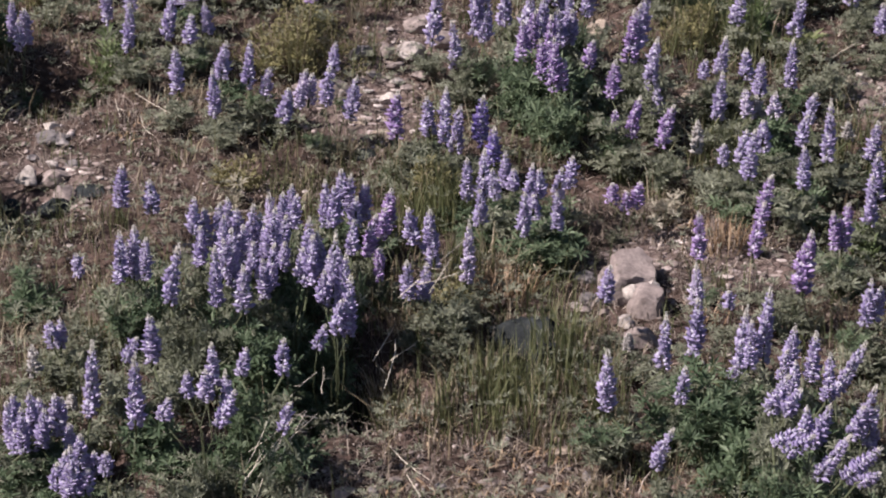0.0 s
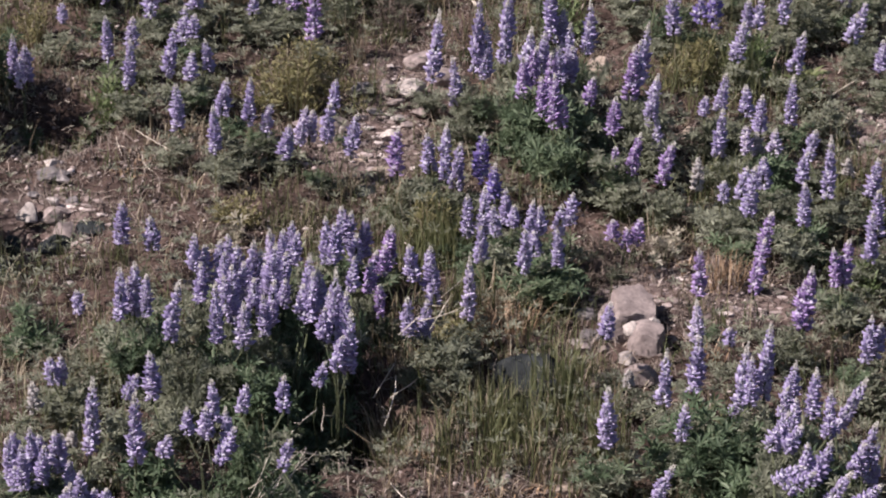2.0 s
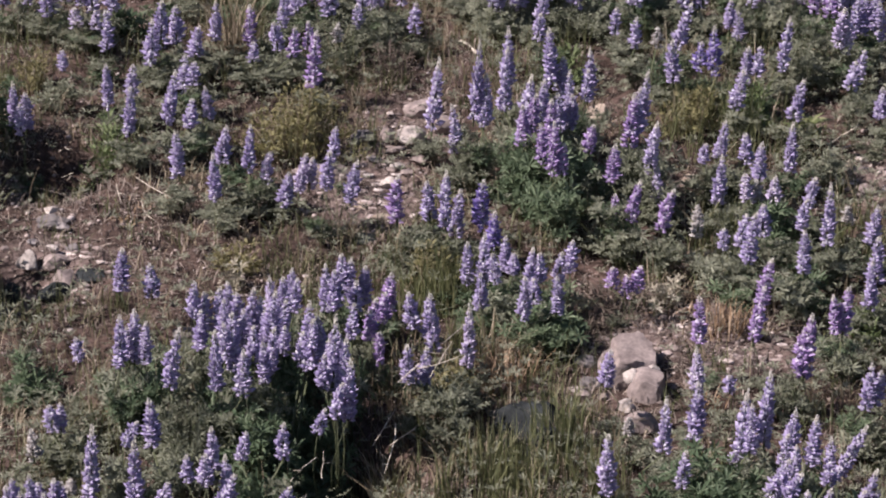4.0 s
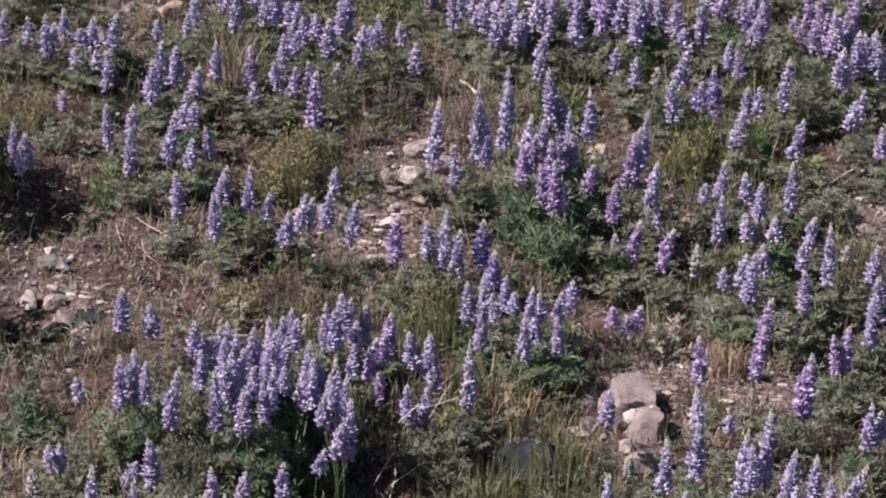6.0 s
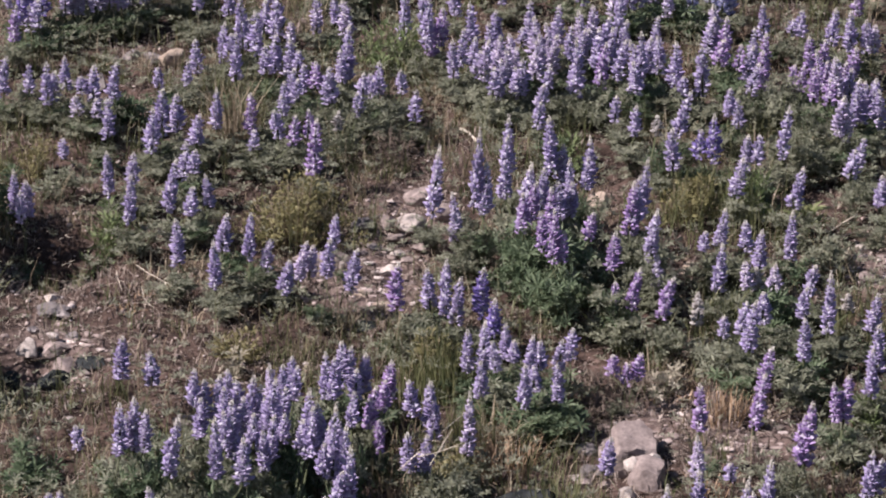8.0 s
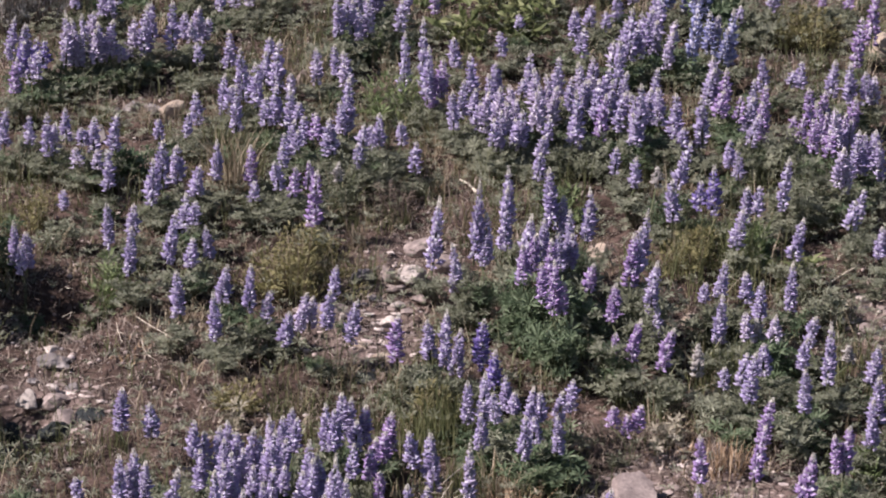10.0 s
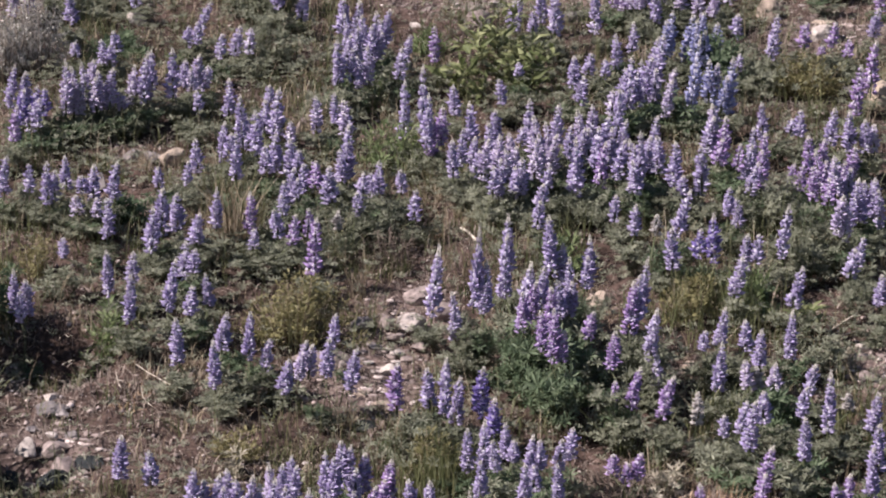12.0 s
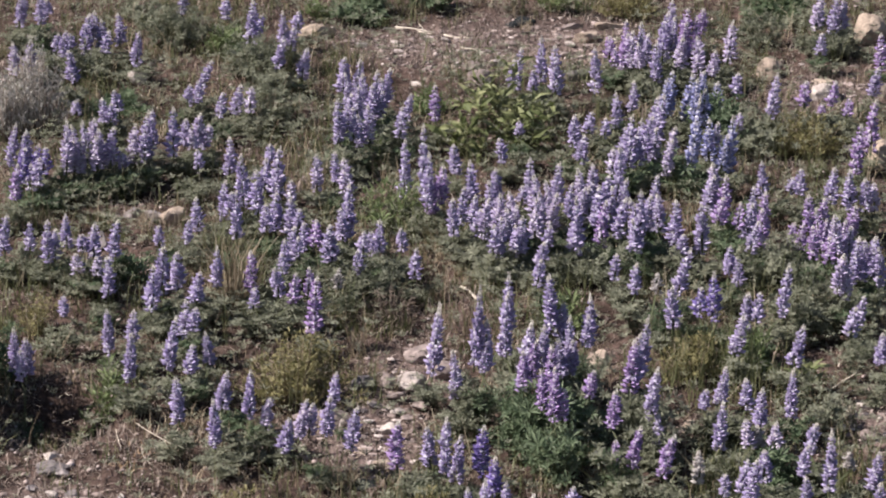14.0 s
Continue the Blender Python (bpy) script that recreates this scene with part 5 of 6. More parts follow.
lupine([(-1.138, 7.167, 0.349, 0.104, 0, "mix", 1, 2), (-1.100, 7.107, 0.345, 0.098, -3, "mix", 1), (-1.106, 7.041, 0.329, 0.075, 0, "mix", 1)])
lupine([(-0.812, 7.064, 0.369, 0.118, 5, "mix")])
lupine([(-0.702, 7.431, 0.366, 0.099, 4, "mix"), (-0.678, 7.390, 0.353, 0.058, 5, "mix")])
lupine([(-0.709, 7.176, 0.385, 0.137, 8, "mix"), (-0.664, 7.129, 0.320, 0.072, 6, "mix"), (-0.631, 7.190, 0.335, 0.080, 0, "mix", 2)])
lupine([(-0.677, 6.836, 0.314, 0.110, 1, "mix")])
lupine([(-0.558, 6.946, 0.294, 0.096, 5, "mix")])
lupine([(-0.573, 6.734, 0.281, 0.106, 2, "mix", 2)])
lupine([(-0.485, 6.808, 0.341, 0.122, 4, "mix"), (-0.444, 6.807, 0.267, 0.077, 6, "pale")])
lupine([(-0.276, 6.911, 0.304, 0.077, 3, "mix", 1)])
lupine([(-0.282, 6.699, 0.306, 0.098, 4, "mix", 1), (-0.329, 6.737, 0.273, 0.076, 9, "pale", 1), (-0.346, 6.722, 0.292, 0.099, 9, "pale", 1), (-0.221, 6.693, 0.278, 0.105, 5, "mix", 1), (-0.377, 6.631, 0.268, 0.090, 7, "mix", 1)])
lupine([(-0.117, 6.532, 0.290, 0.110, 0, "purple", 1)])
lupine([(-0.042, 6.584, 0.260, 0.096, 0, "mix")])
lupine([(0.007, 6.497, 0.308, 0.131, 0, "mix"), (0.041, 6.537, 0.253, 0.118, 4, "mix"), (0.096, 6.534, 0.282, 0.132, 0, "deep"), (0.123, 6.482, 0.212, 0.087, 0, "deep")])
lupine([(-0.011, 7.153, 0.414, 0.167, 2, "mix", 2)])
lupine([(0.029, 6.922, 0.361, 0.124, 4, "mix"), (0.096, 6.914, 0.525, 0.196, 3, "mix", 2), (0.116, 6.931, 0.442, 0.131, 3, "mix")])
lupine([(0.177, 7.200, 0.487, 0.144, 2, "mix", 2)])
lupine([(0.164, 7.086, 0.470, 0.157, 2, "mix")])
lupine([(0.283, 7.154, 0.506, 0.151, 4, "mix"), (0.322, 7.179, 0.423, 0.104, 2, "mix"), (0.393, 7.171, 0.440, 0.120, 6, "mix", 2)])
lupine([(0.378, 6.806, 0.341, 0.069, 6, "purple")])
lupine([(0.424, 6.614, 0.345, 0.089, 5, "purple"), (0.424, 6.589, 0.222, 0.067, 3, "purple"), (0.479, 6.556, 0.269, 0.099, 6, "purple")])
lupine([(0.524, 6.923, 0.444, 0.146, 2, "mix", 2), (0.502, 6.864, 0.422, 0.122, 4, "mix"), (0.488, 6.872, 0.405, 0.131, 7, "purple"), (0.527, 6.776, 0.283, 0.068, 4, "mix"), (0.533, 6.729, 0.363, 0.098, 5, "mix", 2), (0.539, 6.729, 0.253, 0.083, 1, "mix")])
lupine([(0.554, 6.460, 0.279, 0.108, 8, "purple"), (0.621, 6.508, 0.219, 0.073, 0, "young")])
lupine([(0.730, 6.897, 0.324, 0.094, 11, "mix"), (0.772, 6.874, 0.297, 0.074, 0, "mix"), (0.671, 6.874, 0.270, 0.047, 9, "mix")])
lupine([(0.689, 6.618, 0.315, 0.126, 3, "mix")])
lupine([(0.797, 6.754, 0.305, 0.091, 0, "mix", 2), (0.785, 6.711, 0.222, 0.060, 0, "young"), (0.752, 6.701, 0.239, 0.068, -5, "pale"), (0.828, 6.664, 0.243, 0.067, -3, "pale", 2)])
lupine([(0.898, 6.906, 0.313, 0.116, 4, "mix", 2)])
lupine([(0.954, 7.169, 0.364, 0.105, 10, "mix")])
lupine([(0.924, 6.638, 0.251, 0.075, 7, "mix")])
lupine([(0.881, 6.475, 0.243, 0.073, 6, "mix"), (0.930, 6.421, 0.296, 0.137, 4, "mix", 2)])
lupine([(0.992, 6.544, 0.207, 0.044, -4, "young")])
lupine([(1.054, 6.470, 0.231, 0.102, 2, "mix")])
lupine([(0.779, 6.476, 0.232, 0.076, 3, "mix"), (0.732, 6.413, 0.227, 0.079, 3, "mix"), (0.674, 6.375, 0.204, 0.050, 3, "mix")])
lupine([(1.167, 7.174, 0.339, 0.080, 3, "mix")])
lupine([(-1.282, 7.970, 0.485, 0.105, 3, "mix")])
lupine([(-1.207, 7.947, 0.464, 0.075, 0, "mix"), (-1.140, 7.971, 0.442, 0.079, 0, "mix"), (-1.148, 7.888, 0.486, 0.113, 0, "mix"), (-1.124, 8.068, 0.463, 0.089, 0, "mix")])
lupine([(-1.059, 7.845, 0.396, 0.052, -4, "pale"), (-1.051, 7.922, 0.436, 0.047, 0, "mix"), (-1.021, 7.925, 0.469, 0.096, 0, "mix"), (-0.997, 7.828, 0.391, 0.047, 0, "pale"), (-0.950, 7.886, 0.486, 0.104, 0, "mix")])
lupine([(-0.941, 7.655, 0.432, 0.110, 4, "mix")])
lupine([(-1.047, 7.476, 0.363, 0.050, 2, "mix")])
lupine([(-0.901, 7.280, 0.377, 0.116, 2, "mix")])
lupine([(-0.844, 7.355, 0.354, 0.079, 4, "mix")])
lupine([(-0.848, 8.105, 0.420, 0.054, 0, "mix")])
lupine([(-0.747, 8.211, 0.483, 0.090, 0, "mix")])
lupine([(-0.751, 8.054, 0.449, 0.063, 8, "mix")])
lupine([(-0.786, 7.653, 0.466, 0.127, 4, "mix"), (-0.759, 7.692, 0.440, 0.102, -2, "mix"), (-0.830, 7.626, 0.366, 0.068, -4, "mix"), (-0.803, 7.577, 0.427, 0.118, 4, "mix")])
lupine([(-0.680, 7.552, 0.417, 0.084, 2, "mix")])
lupine([(-0.640, 7.711, 0.444, 0.102, 3, "mix", 2)])
lupine([(-0.605, 8.019, 0.542, 0.132, 2, "mix")])
lupine([(-0.460, 7.767, 0.414, 0.051, 0, "mix")])
lupine([(-0.471, 7.602, 0.413, 0.076, 0, "mix"), (-0.530, 7.600, 0.356, 0.051, 4, "mix"), (-0.410, 7.575, 0.403, 0.076, 6, "purple"), (-0.376, 7.622, 0.408, 0.076, 4, "purple")])
lupine([(-0.349, 7.460, 0.423, 0.141, 3, "purple")])
lupine([(-0.546, 7.741, 0.429, 0.103, 0, "purple")])
lupine([(-0.297, 7.706, 0.382, 0.046, 0, "young", 2)])
lupine([(-0.248, 7.815, 0.411, 0.061, 3, "mix")])
lupine([(-0.124, 7.991, 0.438, 0.062, 3, "mix")])
lupine([(-0.082, 7.841, 0.413, 0.078, 0, "mix")])
lupine([(-0.397, 8.555, 0.544, 0.103, -2, "pale"), (-0.346, 8.617, 0.541, 0.094, -2, "mix"), (-0.308, 8.526, 0.541, 0.094, -2, "pale")])
lupine([(-0.118, 8.531, 0.602, 0.159, 1, "mix"), (-0.065, 8.518, 0.649, 0.205, 0, "mix")])
lupine([(-0.040, 8.313, 0.601, 0.146, 1, "mix"), (-0.035, 8.331, 0.528, 0.110, 3, "purple"), (-0.000, 8.344, 0.551, 0.101, 5, "purple")])
lupine([(0.035, 8.631, 0.565, 0.085, 0, "mix")])
lupine([(0.267, 8.480, 0.550, 0.121, -2, "mix"), (0.243, 8.409, 0.476, 0.056, 4, "mix")])
lupine([(0.353, 8.371, 0.554, 0.110, 2, "mix"), (0.423, 8.373, 0.536, 0.110, 2, "pale"), (0.462, 8.408, 0.547, 0.111, 0, "pale")])
lupine([(0.396, 7.980, 0.533, 0.158, 3, "mix")])
lupine([(0.539, 8.367, 0.604, 0.143, 2, "mix"), (0.553, 8.300, 0.525, 0.119, 3, "mix")])
lupine([(0.311, 7.994, 0.445, 0.067, 5, "mix")])
lupine([(0.293, 7.864, 0.425, 0.070, 7, "mix")])
lupine([(0.278, 7.698, 0.414, 0.072, 5, "mix")])
lupine([(0.495, 7.818, 0.402, 0.069, 3, "mix")])
lupine([(0.542, 7.630, 0.414, 0.076, 3, "mix", 2)])
lupine([(0.587, 7.490, 0.424, 0.050, 0, "young"), (0.627, 7.407, 0.412, 0.115, 3, "mix")])
lupine([(0.689, 7.631, 0.463, 0.120, 11, "mix")])
lupine([(0.978, 8.432, 0.551, 0.102, 0, "mix")])
lupine([(0.818, 7.805, 0.430, 0.078, 0, "mix"), (0.846, 7.793, 0.400, 0.078, 3, "mix")])
lupine([(0.749, 7.508, 0.427, 0.133, 0, "deep"), (0.712, 7.466, 0.390, 0.075, 6, "deep")])
lupine([(0.942, 7.496, 0.447, 0.133, 1, "mix", 2)])
lupine([(0.836, 7.431, 0.386, 0.102, 5, "mix"), (0.866, 7.422, 0.385, 0.074, 6, "mix")])
lupine([(0.805, 7.238, 0.369, 0.099, 12, "mix")])
lupine([(1.108, 8.490, 0.512, 0.071, 0, "mix"), (1.073, 8.415, 0.501, 0.047, 7, "mix")])
lupine([(1.187, 8.345, 0.551, 0.101, 3, "mix"), (1.226, 8.294, 0.553, 0.109, 0, "mix"), (1.281, 8.278, 0.530, 0.091, 2, "mix"), (1.307, 8.314, 0.505, 0.073, 3, "pale")])
lupine([(1.088, 8.138, 0.508, 0.099, -3, "purple"), (1.134, 8.164, 0.493, 0.090, 0, "purple")])
lupine([(1.235, 8.181, 0.464, 0.081, 4, "purple")])
lupine([(1.165, 7.503, 0.356, 0.076, 10, "mix")])
lupine([(1.117, 7.339, 0.366, 0.074, 9, "mix")])
lupine([(-1.555, 10.201, 0.806, 0.088, 0, "mix")])
lupine([(-1.559, 10.368, 0.803, 0.090, 7, "mix")])
lupine([(-1.480, 10.187, 0.818, 0.088, 0, "mix"), (-1.455, 10.221, 0.793, 0.066, 4, "mix")])
lupine([(-1.499, 9.668, 0.723, 0.094, 0, "pale")])
lupine([(-1.461, 9.782, 0.715, 0.096, 0, "mix")])
lupine([(-1.340, 9.811, 0.741, 0.075, 5, "mix"), (-1.328, 9.866, 0.722, 0.060, 2, "mix"), (-1.371, 9.886, 0.719, 0.054, 7, "mix")])
lupine([(-1.282, 9.996, 0.774, 0.120, 5, "mix"), (-1.259, 10.023, 0.780, 0.087, 6, "mix"), (-1.226, 10.003, 0.752, 0.098, 4, "mix"), (-1.172, 10.051, 0.766, 0.098, 3, "mix"), (-1.196, 9.907, 0.726, 0.065, 6, "mix")])
lupine([(-1.073, 9.780, 0.746, 0.107, 8, "mix")])
lupine([(-1.288, 9.514, 0.718, 0.093, -4, "mix")])
lupine([(-1.226, 9.168, 0.603, 0.040, 0, "mix")])
lupine([(-1.098, 9.210, 0.634, 0.060, -4, "mix"), (-1.105, 9.133, 0.600, 0.060, 2, "mix"), (-1.128, 9.141, 0.617, 0.080, 0, "mix")])
lupine([(-0.802, 9.461, 0.697, 0.095, 13, "mix")])
lupine([(-0.865, 9.386, 0.622, 0.062, 9, "mix"), (-0.834, 9.360, 0.637, 0.061, 0, "mix")])
lupine([(-1.304, 8.382, 0.552, 0.102, 5, "purple")])
lupine([(-1.147, 8.792, 0.607, 0.125, -2, "mix")])
lupine([(-1.144, 8.989, 0.579, 0.079, 3, "pale")])
lupine([(-0.947, 8.922, 0.620, 0.107, 3, "mix")])
lupine([(-0.775, 8.657, 0.542, 0.066, 3, "mix")])
lupine([(-0.672, 8.715, 0.567, 0.105, 5, "mix")])
lupine([(-0.974, 10.421, 0.796, 0.069, 9, "mix")])
lupine([(-0.806, 10.349, 0.785, 0.067, 4, "mix")])
lupine([(-0.684, 9.974, 0.828, 0.129, 1, "mix")])
lupine([(-0.666, 10.129, 0.754, 0.077, 3, "deep")])
lupine([(-0.570, 9.929, 0.794, 0.112, 3, "mix"), (-0.540, 9.990, 0.723, 0.066, 9, "mix")])
lupine([(-0.530, 10.205, 0.753, 0.067, 9, "mix")])
lupine([(-0.562, 9.657, 0.735, 0.084, 3, "mix")])
lupine([(-0.484, 9.673, 0.702, 0.095, 4, "mix")])
lupine([(-0.684, 9.281, 0.641, 0.086, 9, "mix"), (-0.643, 9.230, 0.640, 0.071, 3, "pale")])
lupine([(-0.730, 9.131, 0.638, 0.070, 5, "mix")])
lupine([(-0.183, 9.387, 0.680, 0.102, 3, "mix")])
lupine([(-0.119, 9.166, 0.632, 0.090, 3, "mix")])
lupine([(-0.135, 8.986, 0.617, 0.088, 3, "mix")])
lupine([(-0.028, 9.164, 0.661, 0.100, 2, "purple")])
lupine([(0.270, 9.445, 0.739, 0.124, 7, "mix"), (0.242, 9.476, 0.695, 0.083, 6, "mix")])
lupine([(0.340, 9.643, 0.747, 0.136, 1, "mix")])
lupine([(0.385, 9.429, 0.751, 0.143, 0, "mix")])
lupine([(0.312, 9.539, 0.645, 0.062, 4, "mix")])
lupine([(0.534, 9.520, 0.727, 0.134, 2, "mix")])
lupine([(0.638, 9.174, 0.669, 0.090, 3, "mix"), (0.581, 9.154, 0.634, 0.100, 3, "mix")])
lupine([(0.489, 9.073, 0.583, 0.060, 9, "mix")])
lupine([(0.525, 8.910, 0.594, 0.059, 4, "mix")])
lupine([(0.417, 8.848, 0.615, 0.087, 0, "mix")])
lupine([(0.449, 8.731, 0.573, 0.077, 7, "mix")])
lupine([(0.247, 8.929, 0.581, 0.049, 5, "mix")])
lupine([(0.181, 8.819, 0.546, 0.068, 0, "mix")])
lupine([(0.831, 10.095, 0.811, 0.131, 5, "mix")])
lupine([(0.947, 10.125, 0.775, 0.077, 8, "purple")])
lupine([(0.833, 9.726, 0.734, 0.095, 0, "pale"), (0.888, 9.683, 0.741, 0.116, 5, "pale")])
lupine([(0.951, 9.604, 0.704, 0.074, 8, "pale")])
lupine([(1.024, 9.762, 0.778, 0.117, 5, "pale", 2)])
lupine([(0.837, 9.244, 0.686, 0.141, 5, "blue")])
lupine([(0.886, 9.419, 0.665, 0.093, 6, "blue")])
lupine([(0.922, 9.293, 0.648, 0.091, 3, "blue")])
lupine([(1.004, 9.443, 0.652, 0.072, 3, "mix")])
lupine([(0.810, 8.692, 0.698, 0.200, 7, "blue", 2)])
lupine([(0.713, 8.666, 0.576, 0.105, 5, "pale")])
lupine([(1.115, 9.168, 0.698, 0.131, 9, "mix")])
lupine([(1.214, 9.245, 0.657, 0.071, 3, "purple"), (1.267, 9.225, 0.583, 0.030, 8, "purple")])
lupine([(1.331, 9.360, 0.637, 0.072, 8, "purple")])
lupine([(1.347, 9.128, 0.620, 0.051, 11, "purple")])
lupine([(1.491, 9.472, 0.666, 0.083, 7, "mix")])
lupine([(1.402, 8.964, 0.649, 0.147, 5, "purple")])
lupine([(1.327, 8.730, 0.609, 0.135, 8, "purple")])
lupine([(1.379, 10.133, 0.826, 0.110, 6, "pale"), (1.429, 10.117, 0.818, 0.109, 2, "mix"), (1.461, 10.125, 0.807, 0.088, 3, "mix")])
lupine([(1.348, 9.873, 0.721, 0.064, 0, "mix")])
lupine([(1.549, 9.804, 0.732, 0.106, 2, "purple")])
lupine([(0.979, 9.086, 0.580, 0.060, 6, "mix")])

# ---- what nobody could count: grass, litter, small weeds, gravel ----


def places(count):
    """Random places over the stretch of slope in front of the lens."""
    y = 4.7 + 8.0 * rng.random(count * 3) ** 1.15
    x = rng.uniform(-2.1, 2.1, count * 3)
    ok = np.abs(x) < 0.168 * (y + 0.6) + 0.12
    return x[ok][:count], y[ok][:count]


def patchy(x, y, scale, seed):
    return np.array([noise.noise((a * scale, b * scale, seed)) for a, b in zip(x, y)])


def blades(name, x, y, tall, width, bend, mat, label, category):
    n = len(x)
    z = ground_z(x, y) - 0.004
    h = tall * rng.uniform(0.45, 1.25, n)
    a = rng.uniform(0, 6.283, n)
    b = bend * np.abs(rng.normal(0.5, 0.5, n))
    dx, dy = np.cos(a), np.sin(a)
    f = a + rng.uniform(0.8, 2.3, n)
    w = width * rng.uniform(0.6, 1.4, n)
    sx, sy = np.cos(f) * w, np.sin(f) * w
    rows = []
    for k, wk in ((0.0, 1.0), (0.55, 0.8)):
        off = b * h * k * k
        zz = z + h * k * (1 - 0.25 * b * k)
        rows.append(np.stack([x + dx * off - sx * wk, y + dy * off - sy * wk, zz], 1))
        rows.append(np.stack([x + dx * off + sx * wk, y + dy * off + sy * wk, zz], 1))
    rows.append(np.stack([x + dx * b * h, y + dy * b * h, z + h * (1 - 0.25 * b)], 1))
    v = np.stack(rows, 1).reshape(-1, 3)
    i = np.arange(n)[:, None] * 5
    fc = np.concatenate([i + np.array([[0, 1, 3]]), i + np.array([[0, 3, 2]]), i + np.array([[2, 3, 4]])], 0)
    return tagged(link_mesh(name, v.tolist(), fc.tolist(), [mat]), label, category, kind="stuff")


def tufts(count, per, reach, chance):
    """Places of blades gathered in tufts, kept by a chance that goes with the place."""
    x, y = places(count)
    keep = rng.random(len(x)) < chance(x, y)
    x, y = x[keep], y[keep]
    n = rng.integers(per // 3, per * 2, len(x))
    r = np.repeat(rng.uniform(0.3, 1.0, len(x)) * reach, n)
    a = rng.uniform(0, 6.283, n.sum())
    r = r * np.sqrt(rng.random(n.sum()))
    return np.repeat(x, n) + r * np.cos(a), np.repeat(y, n) + r * np.sin(a)


def green_chance(x, y):
    return (1 - 0.95 * inside(BARE, x, y)) * np.clip(0.5 + 1.2 * patchy(x, y, 3.0, 4.0) - 0.3 * inside(DRY, x, y), 0.04, 1)


def dry_chance(x, y):
    return (1 - 0.85 * inside(BARE, x, y)) * np.clip(0.18 + 0.9 * patchy(x, y, 2.4, 11.0) + 0.8 * inside(DRY, x, y), 0.02, 1)


x, y = tufts(8000, 9, 0.045, green_chance)
blades("green_grass", x, y, 0.07, 0.0014, 0.85, BLADE, "thin green grass between the lupines", "grass")
x, y = tufts(9000, 11, 0.05, dry_chance)
blades("dry_grass", x, y, 0.075, 0.0013, 1.2, STRAW, "straw-coloured dry grass in loose tufts", "grass")
x, y = tufts(3000, 4, 0.04, green_chance)
blades("flowering_grass", x, y, 0.17, 0.0010, 0.6, BLADE, "slender green grass stems among the leaves", "grass")
x, y = tufts(2000, 4, 0.04, green_chance)
blades("dead_grass", x, y, 0.15, 0.0010, 0.8, STRAW, "last year's dead grass stems among the leaves", "grass")
x, y = tufts(16000, 6, 0.03, lambda x, y: 0.95 * inside(TALL, x, y) * np.clip(0.55 + 1.6 * patchy(x, y, 6.0, 31.0), 0, 1))
blades("tall_grass", x, y, 0.15, 0.0016, 0.4, BLADE, "tall upright green grass turning yellow", "grass")
x, y = tufts(12000, 6, 0.03, lambda x, y: 0.6 * inside(TALL, x, y) * np.clip(0.35 - 1.6 * patchy(x, y, 6.0, 31.0), 0, 1))
blades("tall_dry_grass", x, y, 0.12, 0.0014, 0.7, STRAW, "tall straw-coloured grass stems", "grass")
x, y = tufts(9000, 7, 0.05, lambda x, y: np.clip(0.12 + 0.55 * inside(DRY, x, y) + 0.35 * inside(BARE, x, y) * (patchy(x, y, 5.0, 41.0) > 0), 0, 1))
blades("dead_stems", x, y, 0.055, 0.0013, 1.9, LITTER, "tangled brown dead stems close to the soil", "litter")
x, y = tufts(9000, 7, 0.05, lambda x, y: 0.85 * inside(DRY, x, y) * np.clip(0.5 + 1.5 * patchy(x, y, 5.0, 61.0), 0, 1))
blades("fallen_leaves", x, y, 0.030, 0.0034, 1.7, FALLEN, "curled orange-brown dead leaves on the soil", "litter")
x, y = places(120000)
bare = inside(BARE, x, y)
keep = rng.random(len(x)) < 0.5 + 0.4 * bare
x, y = x[keep], y[keep]
blades("plant_litter", x, y, 0.030, 0.0018, 2.4, LITTER, "broken brown stems and dead leaves on soil", "litter")

x, y = places(42000)
bare = inside(BARE, x, y)
p = patchy(x, y, 4.0, 21.0)
keep = rng.random(len(x)) < (1 - 0.72 * bare) * np.clip(0.45 + 1.2 * p, 0.06, 1)
weeds = Pile()
for wx, wy, wz in zip(x[keep], y[keep], ground_z(x[keep], y[keep])):
    palmate(weeds, (wx, wy, wz + rng.uniform(0.006, 0.085)), (rng.normal(0, 0.3), rng.normal(0, 0.3), 1), rng.uniform(0.014, 0.026), 0, 6)
tagged(new("small_weeds", weeds.mesh("small_weeds", [LEAF["l"]])), "small grey-green seedlings and weeds", "weeds", kind="stuff")

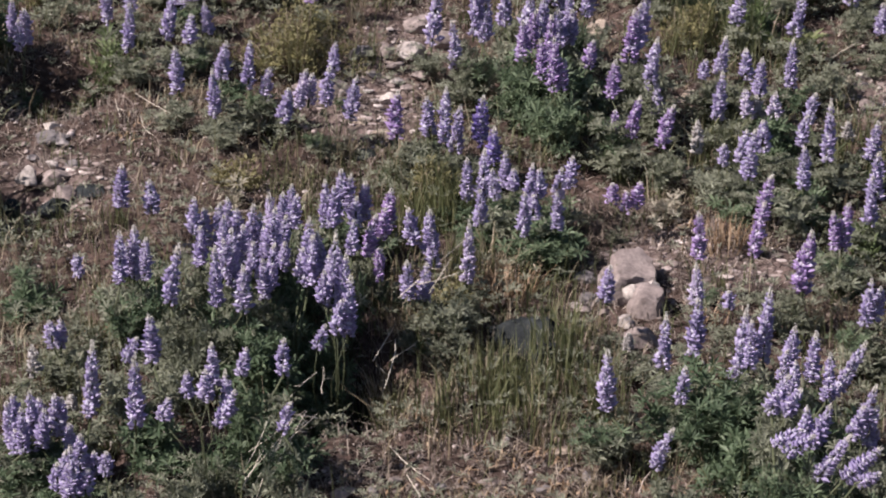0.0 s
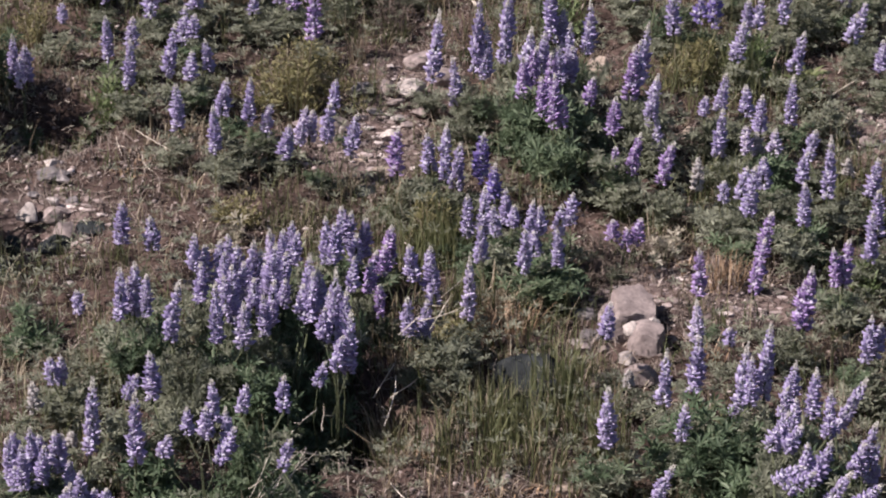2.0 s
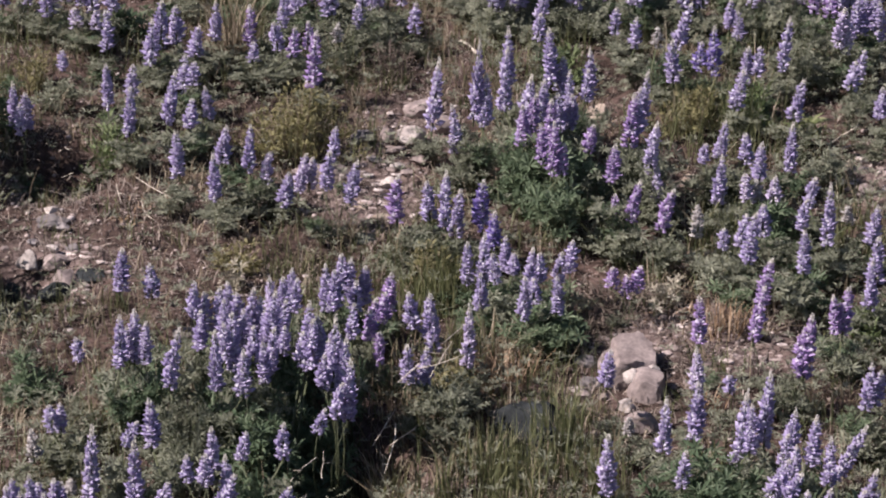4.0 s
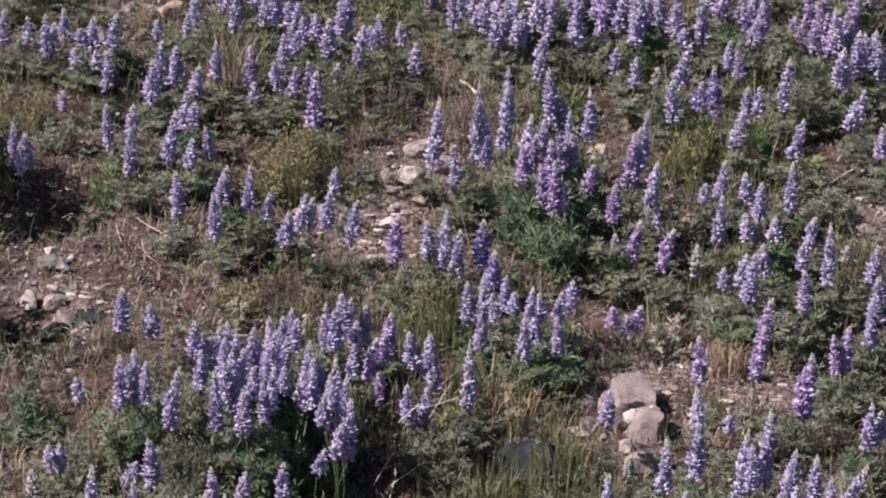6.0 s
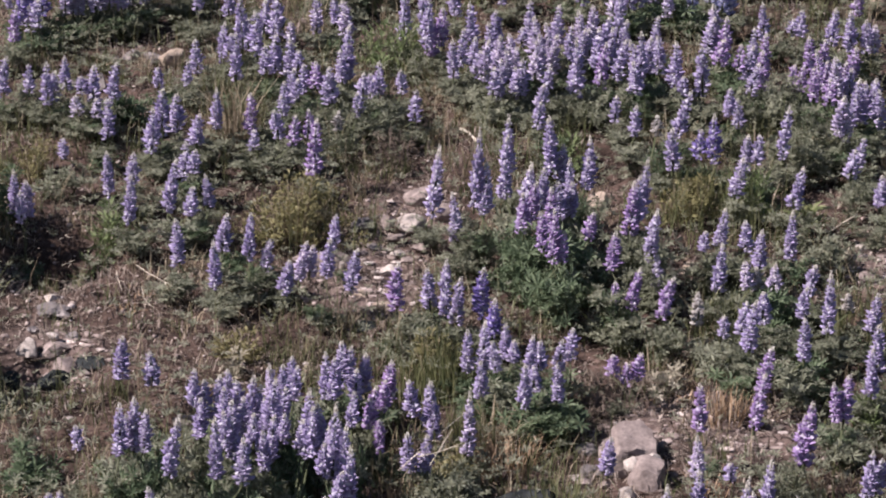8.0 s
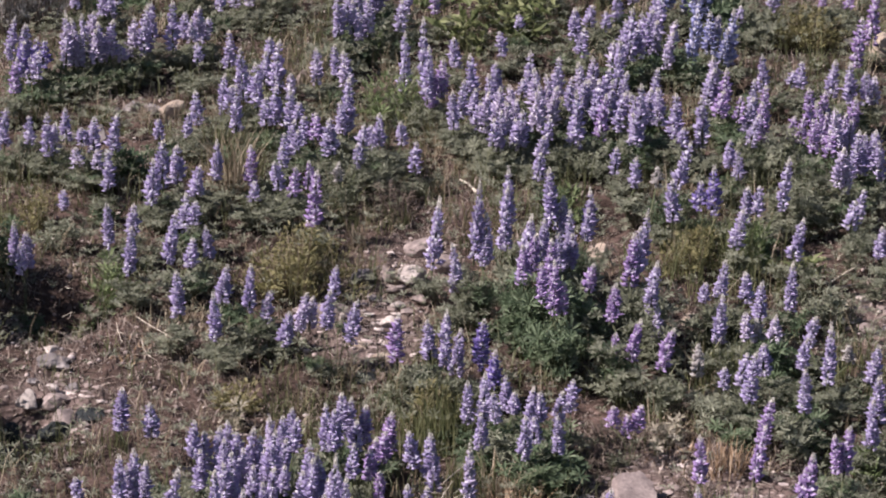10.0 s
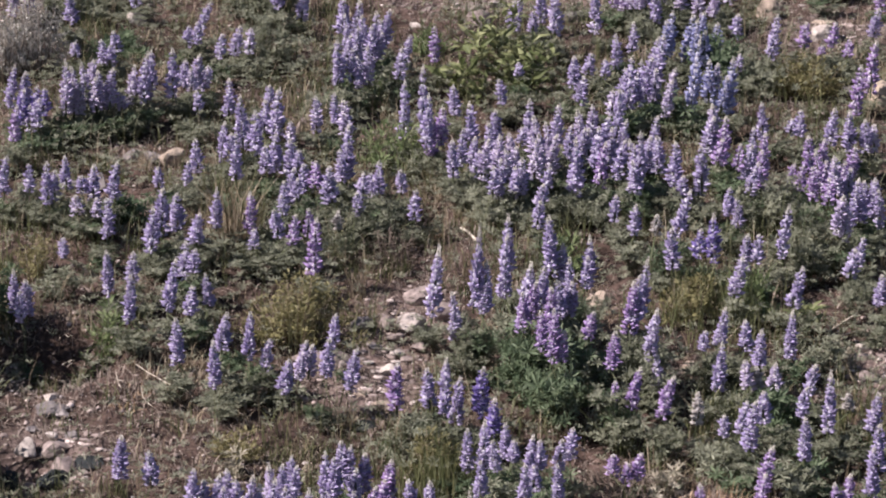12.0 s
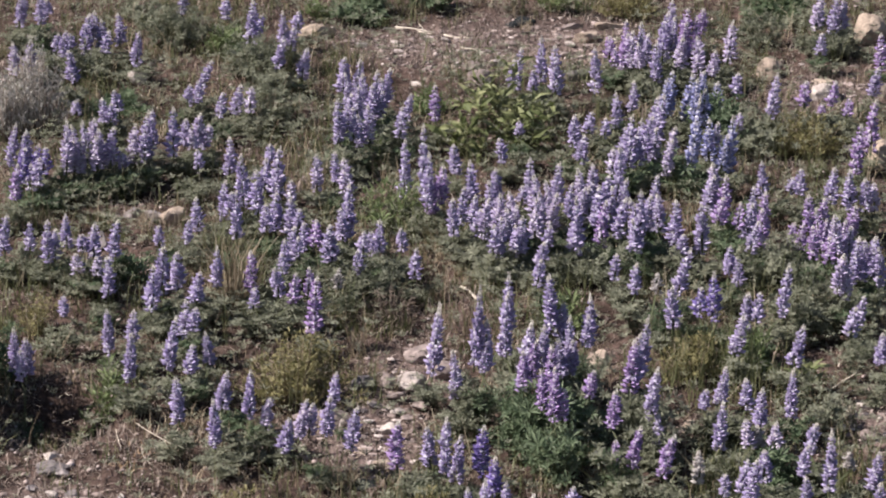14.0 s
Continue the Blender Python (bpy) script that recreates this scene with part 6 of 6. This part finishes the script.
x, y = places(26000)
bare = inside(BARE, x, y)
keep = rng.random(len(x)) < 0.25 + 0.7 * bare
x, y = x[keep], y[keep]
ico = bmesh.new()
bmesh.ops.create_icosphere(ico, subdivisions=1, radius=1)
ico_v = np.array([v.co[:] for v in ico.verts])
ico_f = np.array([[v.index for v in fc.verts] for fc in ico.faces])
ico.free()
n = len(x)
size = 0.0022 + 0.009 * rng.random(n) ** 3.5
shape = size[:, None, None] * rng.uniform(0.6, 1.2, (n, 1, 3)) * np.array([1, 1, 0.65])
v = ico_v[None] * rng.uniform(0.8, 1.2, (n, len(ico_v), 1)) * shape + np.stack([x, y, ground_z(x, y) + size * 0.2], 1)[:, None]
fc = (ico_f[None] + np.arange(n)[:, None, None] * len(ico_v)).reshape(-1, 3)
tagged(link_mesh("gravel", v.reshape(-1, 3).tolist(), fc.tolist(), [GRAVEL], smooth_shade=True), "loose gravel and pebbles on bare soil", "gravel", kind="stuff")

# the slope goes on with thin grass and low weeds to both sides and behind
x, y = rng.uniform(-9, 9, 60000), rng.uniform(-3, 20, 60000)
keep = (np.abs(x) > 0.168 * (y + 0.6) + 0.05) | (y < 4.8) | (y > 12.4)
keep &= rng.random(60000) < np.clip(0.45 + 1.2 * patchy(x, y, 0.9, 51.0), 0.05, 1) * np.clip((np.hypot(x, y) - 0.8), 0, 1)
n = rng.integers(2, 5, keep.sum())
x, y = np.repeat(x[keep], n) + rng.normal(0, 0.03, n.sum()), np.repeat(y[keep], n) + rng.normal(0, 0.03, n.sum())
half = len(x) // 2
blades("outer_grass", x[:half], y[:half], 0.13, 0.0030, 0.8, BLADE, "thin green grass over the rest of the slope", "grass")
blades("outer_dry_grass", x[half:], y[half:], 0.11, 0.0030, 1.0, STRAW, "straw-coloured grass over the rest of the slope", "grass")

# flat chips of stone on the gravelly stretch at the top of the slope
x, y = places(60000)
keep = rng.random(len(x)) < 0.6 * inside(STONY, x, y) + 0.003
x, y = x[keep], y[keep]
n = len(x)
size = 0.004 + 0.013 * rng.random(n) ** 3
shape = size[:, None, None] * rng.uniform(0.6, 1.25, (n, 1, 3)) * np.array([1.25, 0.9, 0.4])
v = ico_v[None] * rng.uniform(0.75, 1.25, (n, len(ico_v), 1)) * shape + np.stack([x, y, ground_z(x, y) + size * 0.12], 1)[:, None]
fc = (ico_f[None] + np.arange(n)[:, None, None] * len(ico_v)).reshape(-1, 3)
tagged(link_mesh("stone_chips", v.reshape(-1, 3).tolist(), fc.tolist(), [GRAVEL], smooth_shade=False), "flat pale stone chips strewn on bare soil", "gravel", kind="stuff")
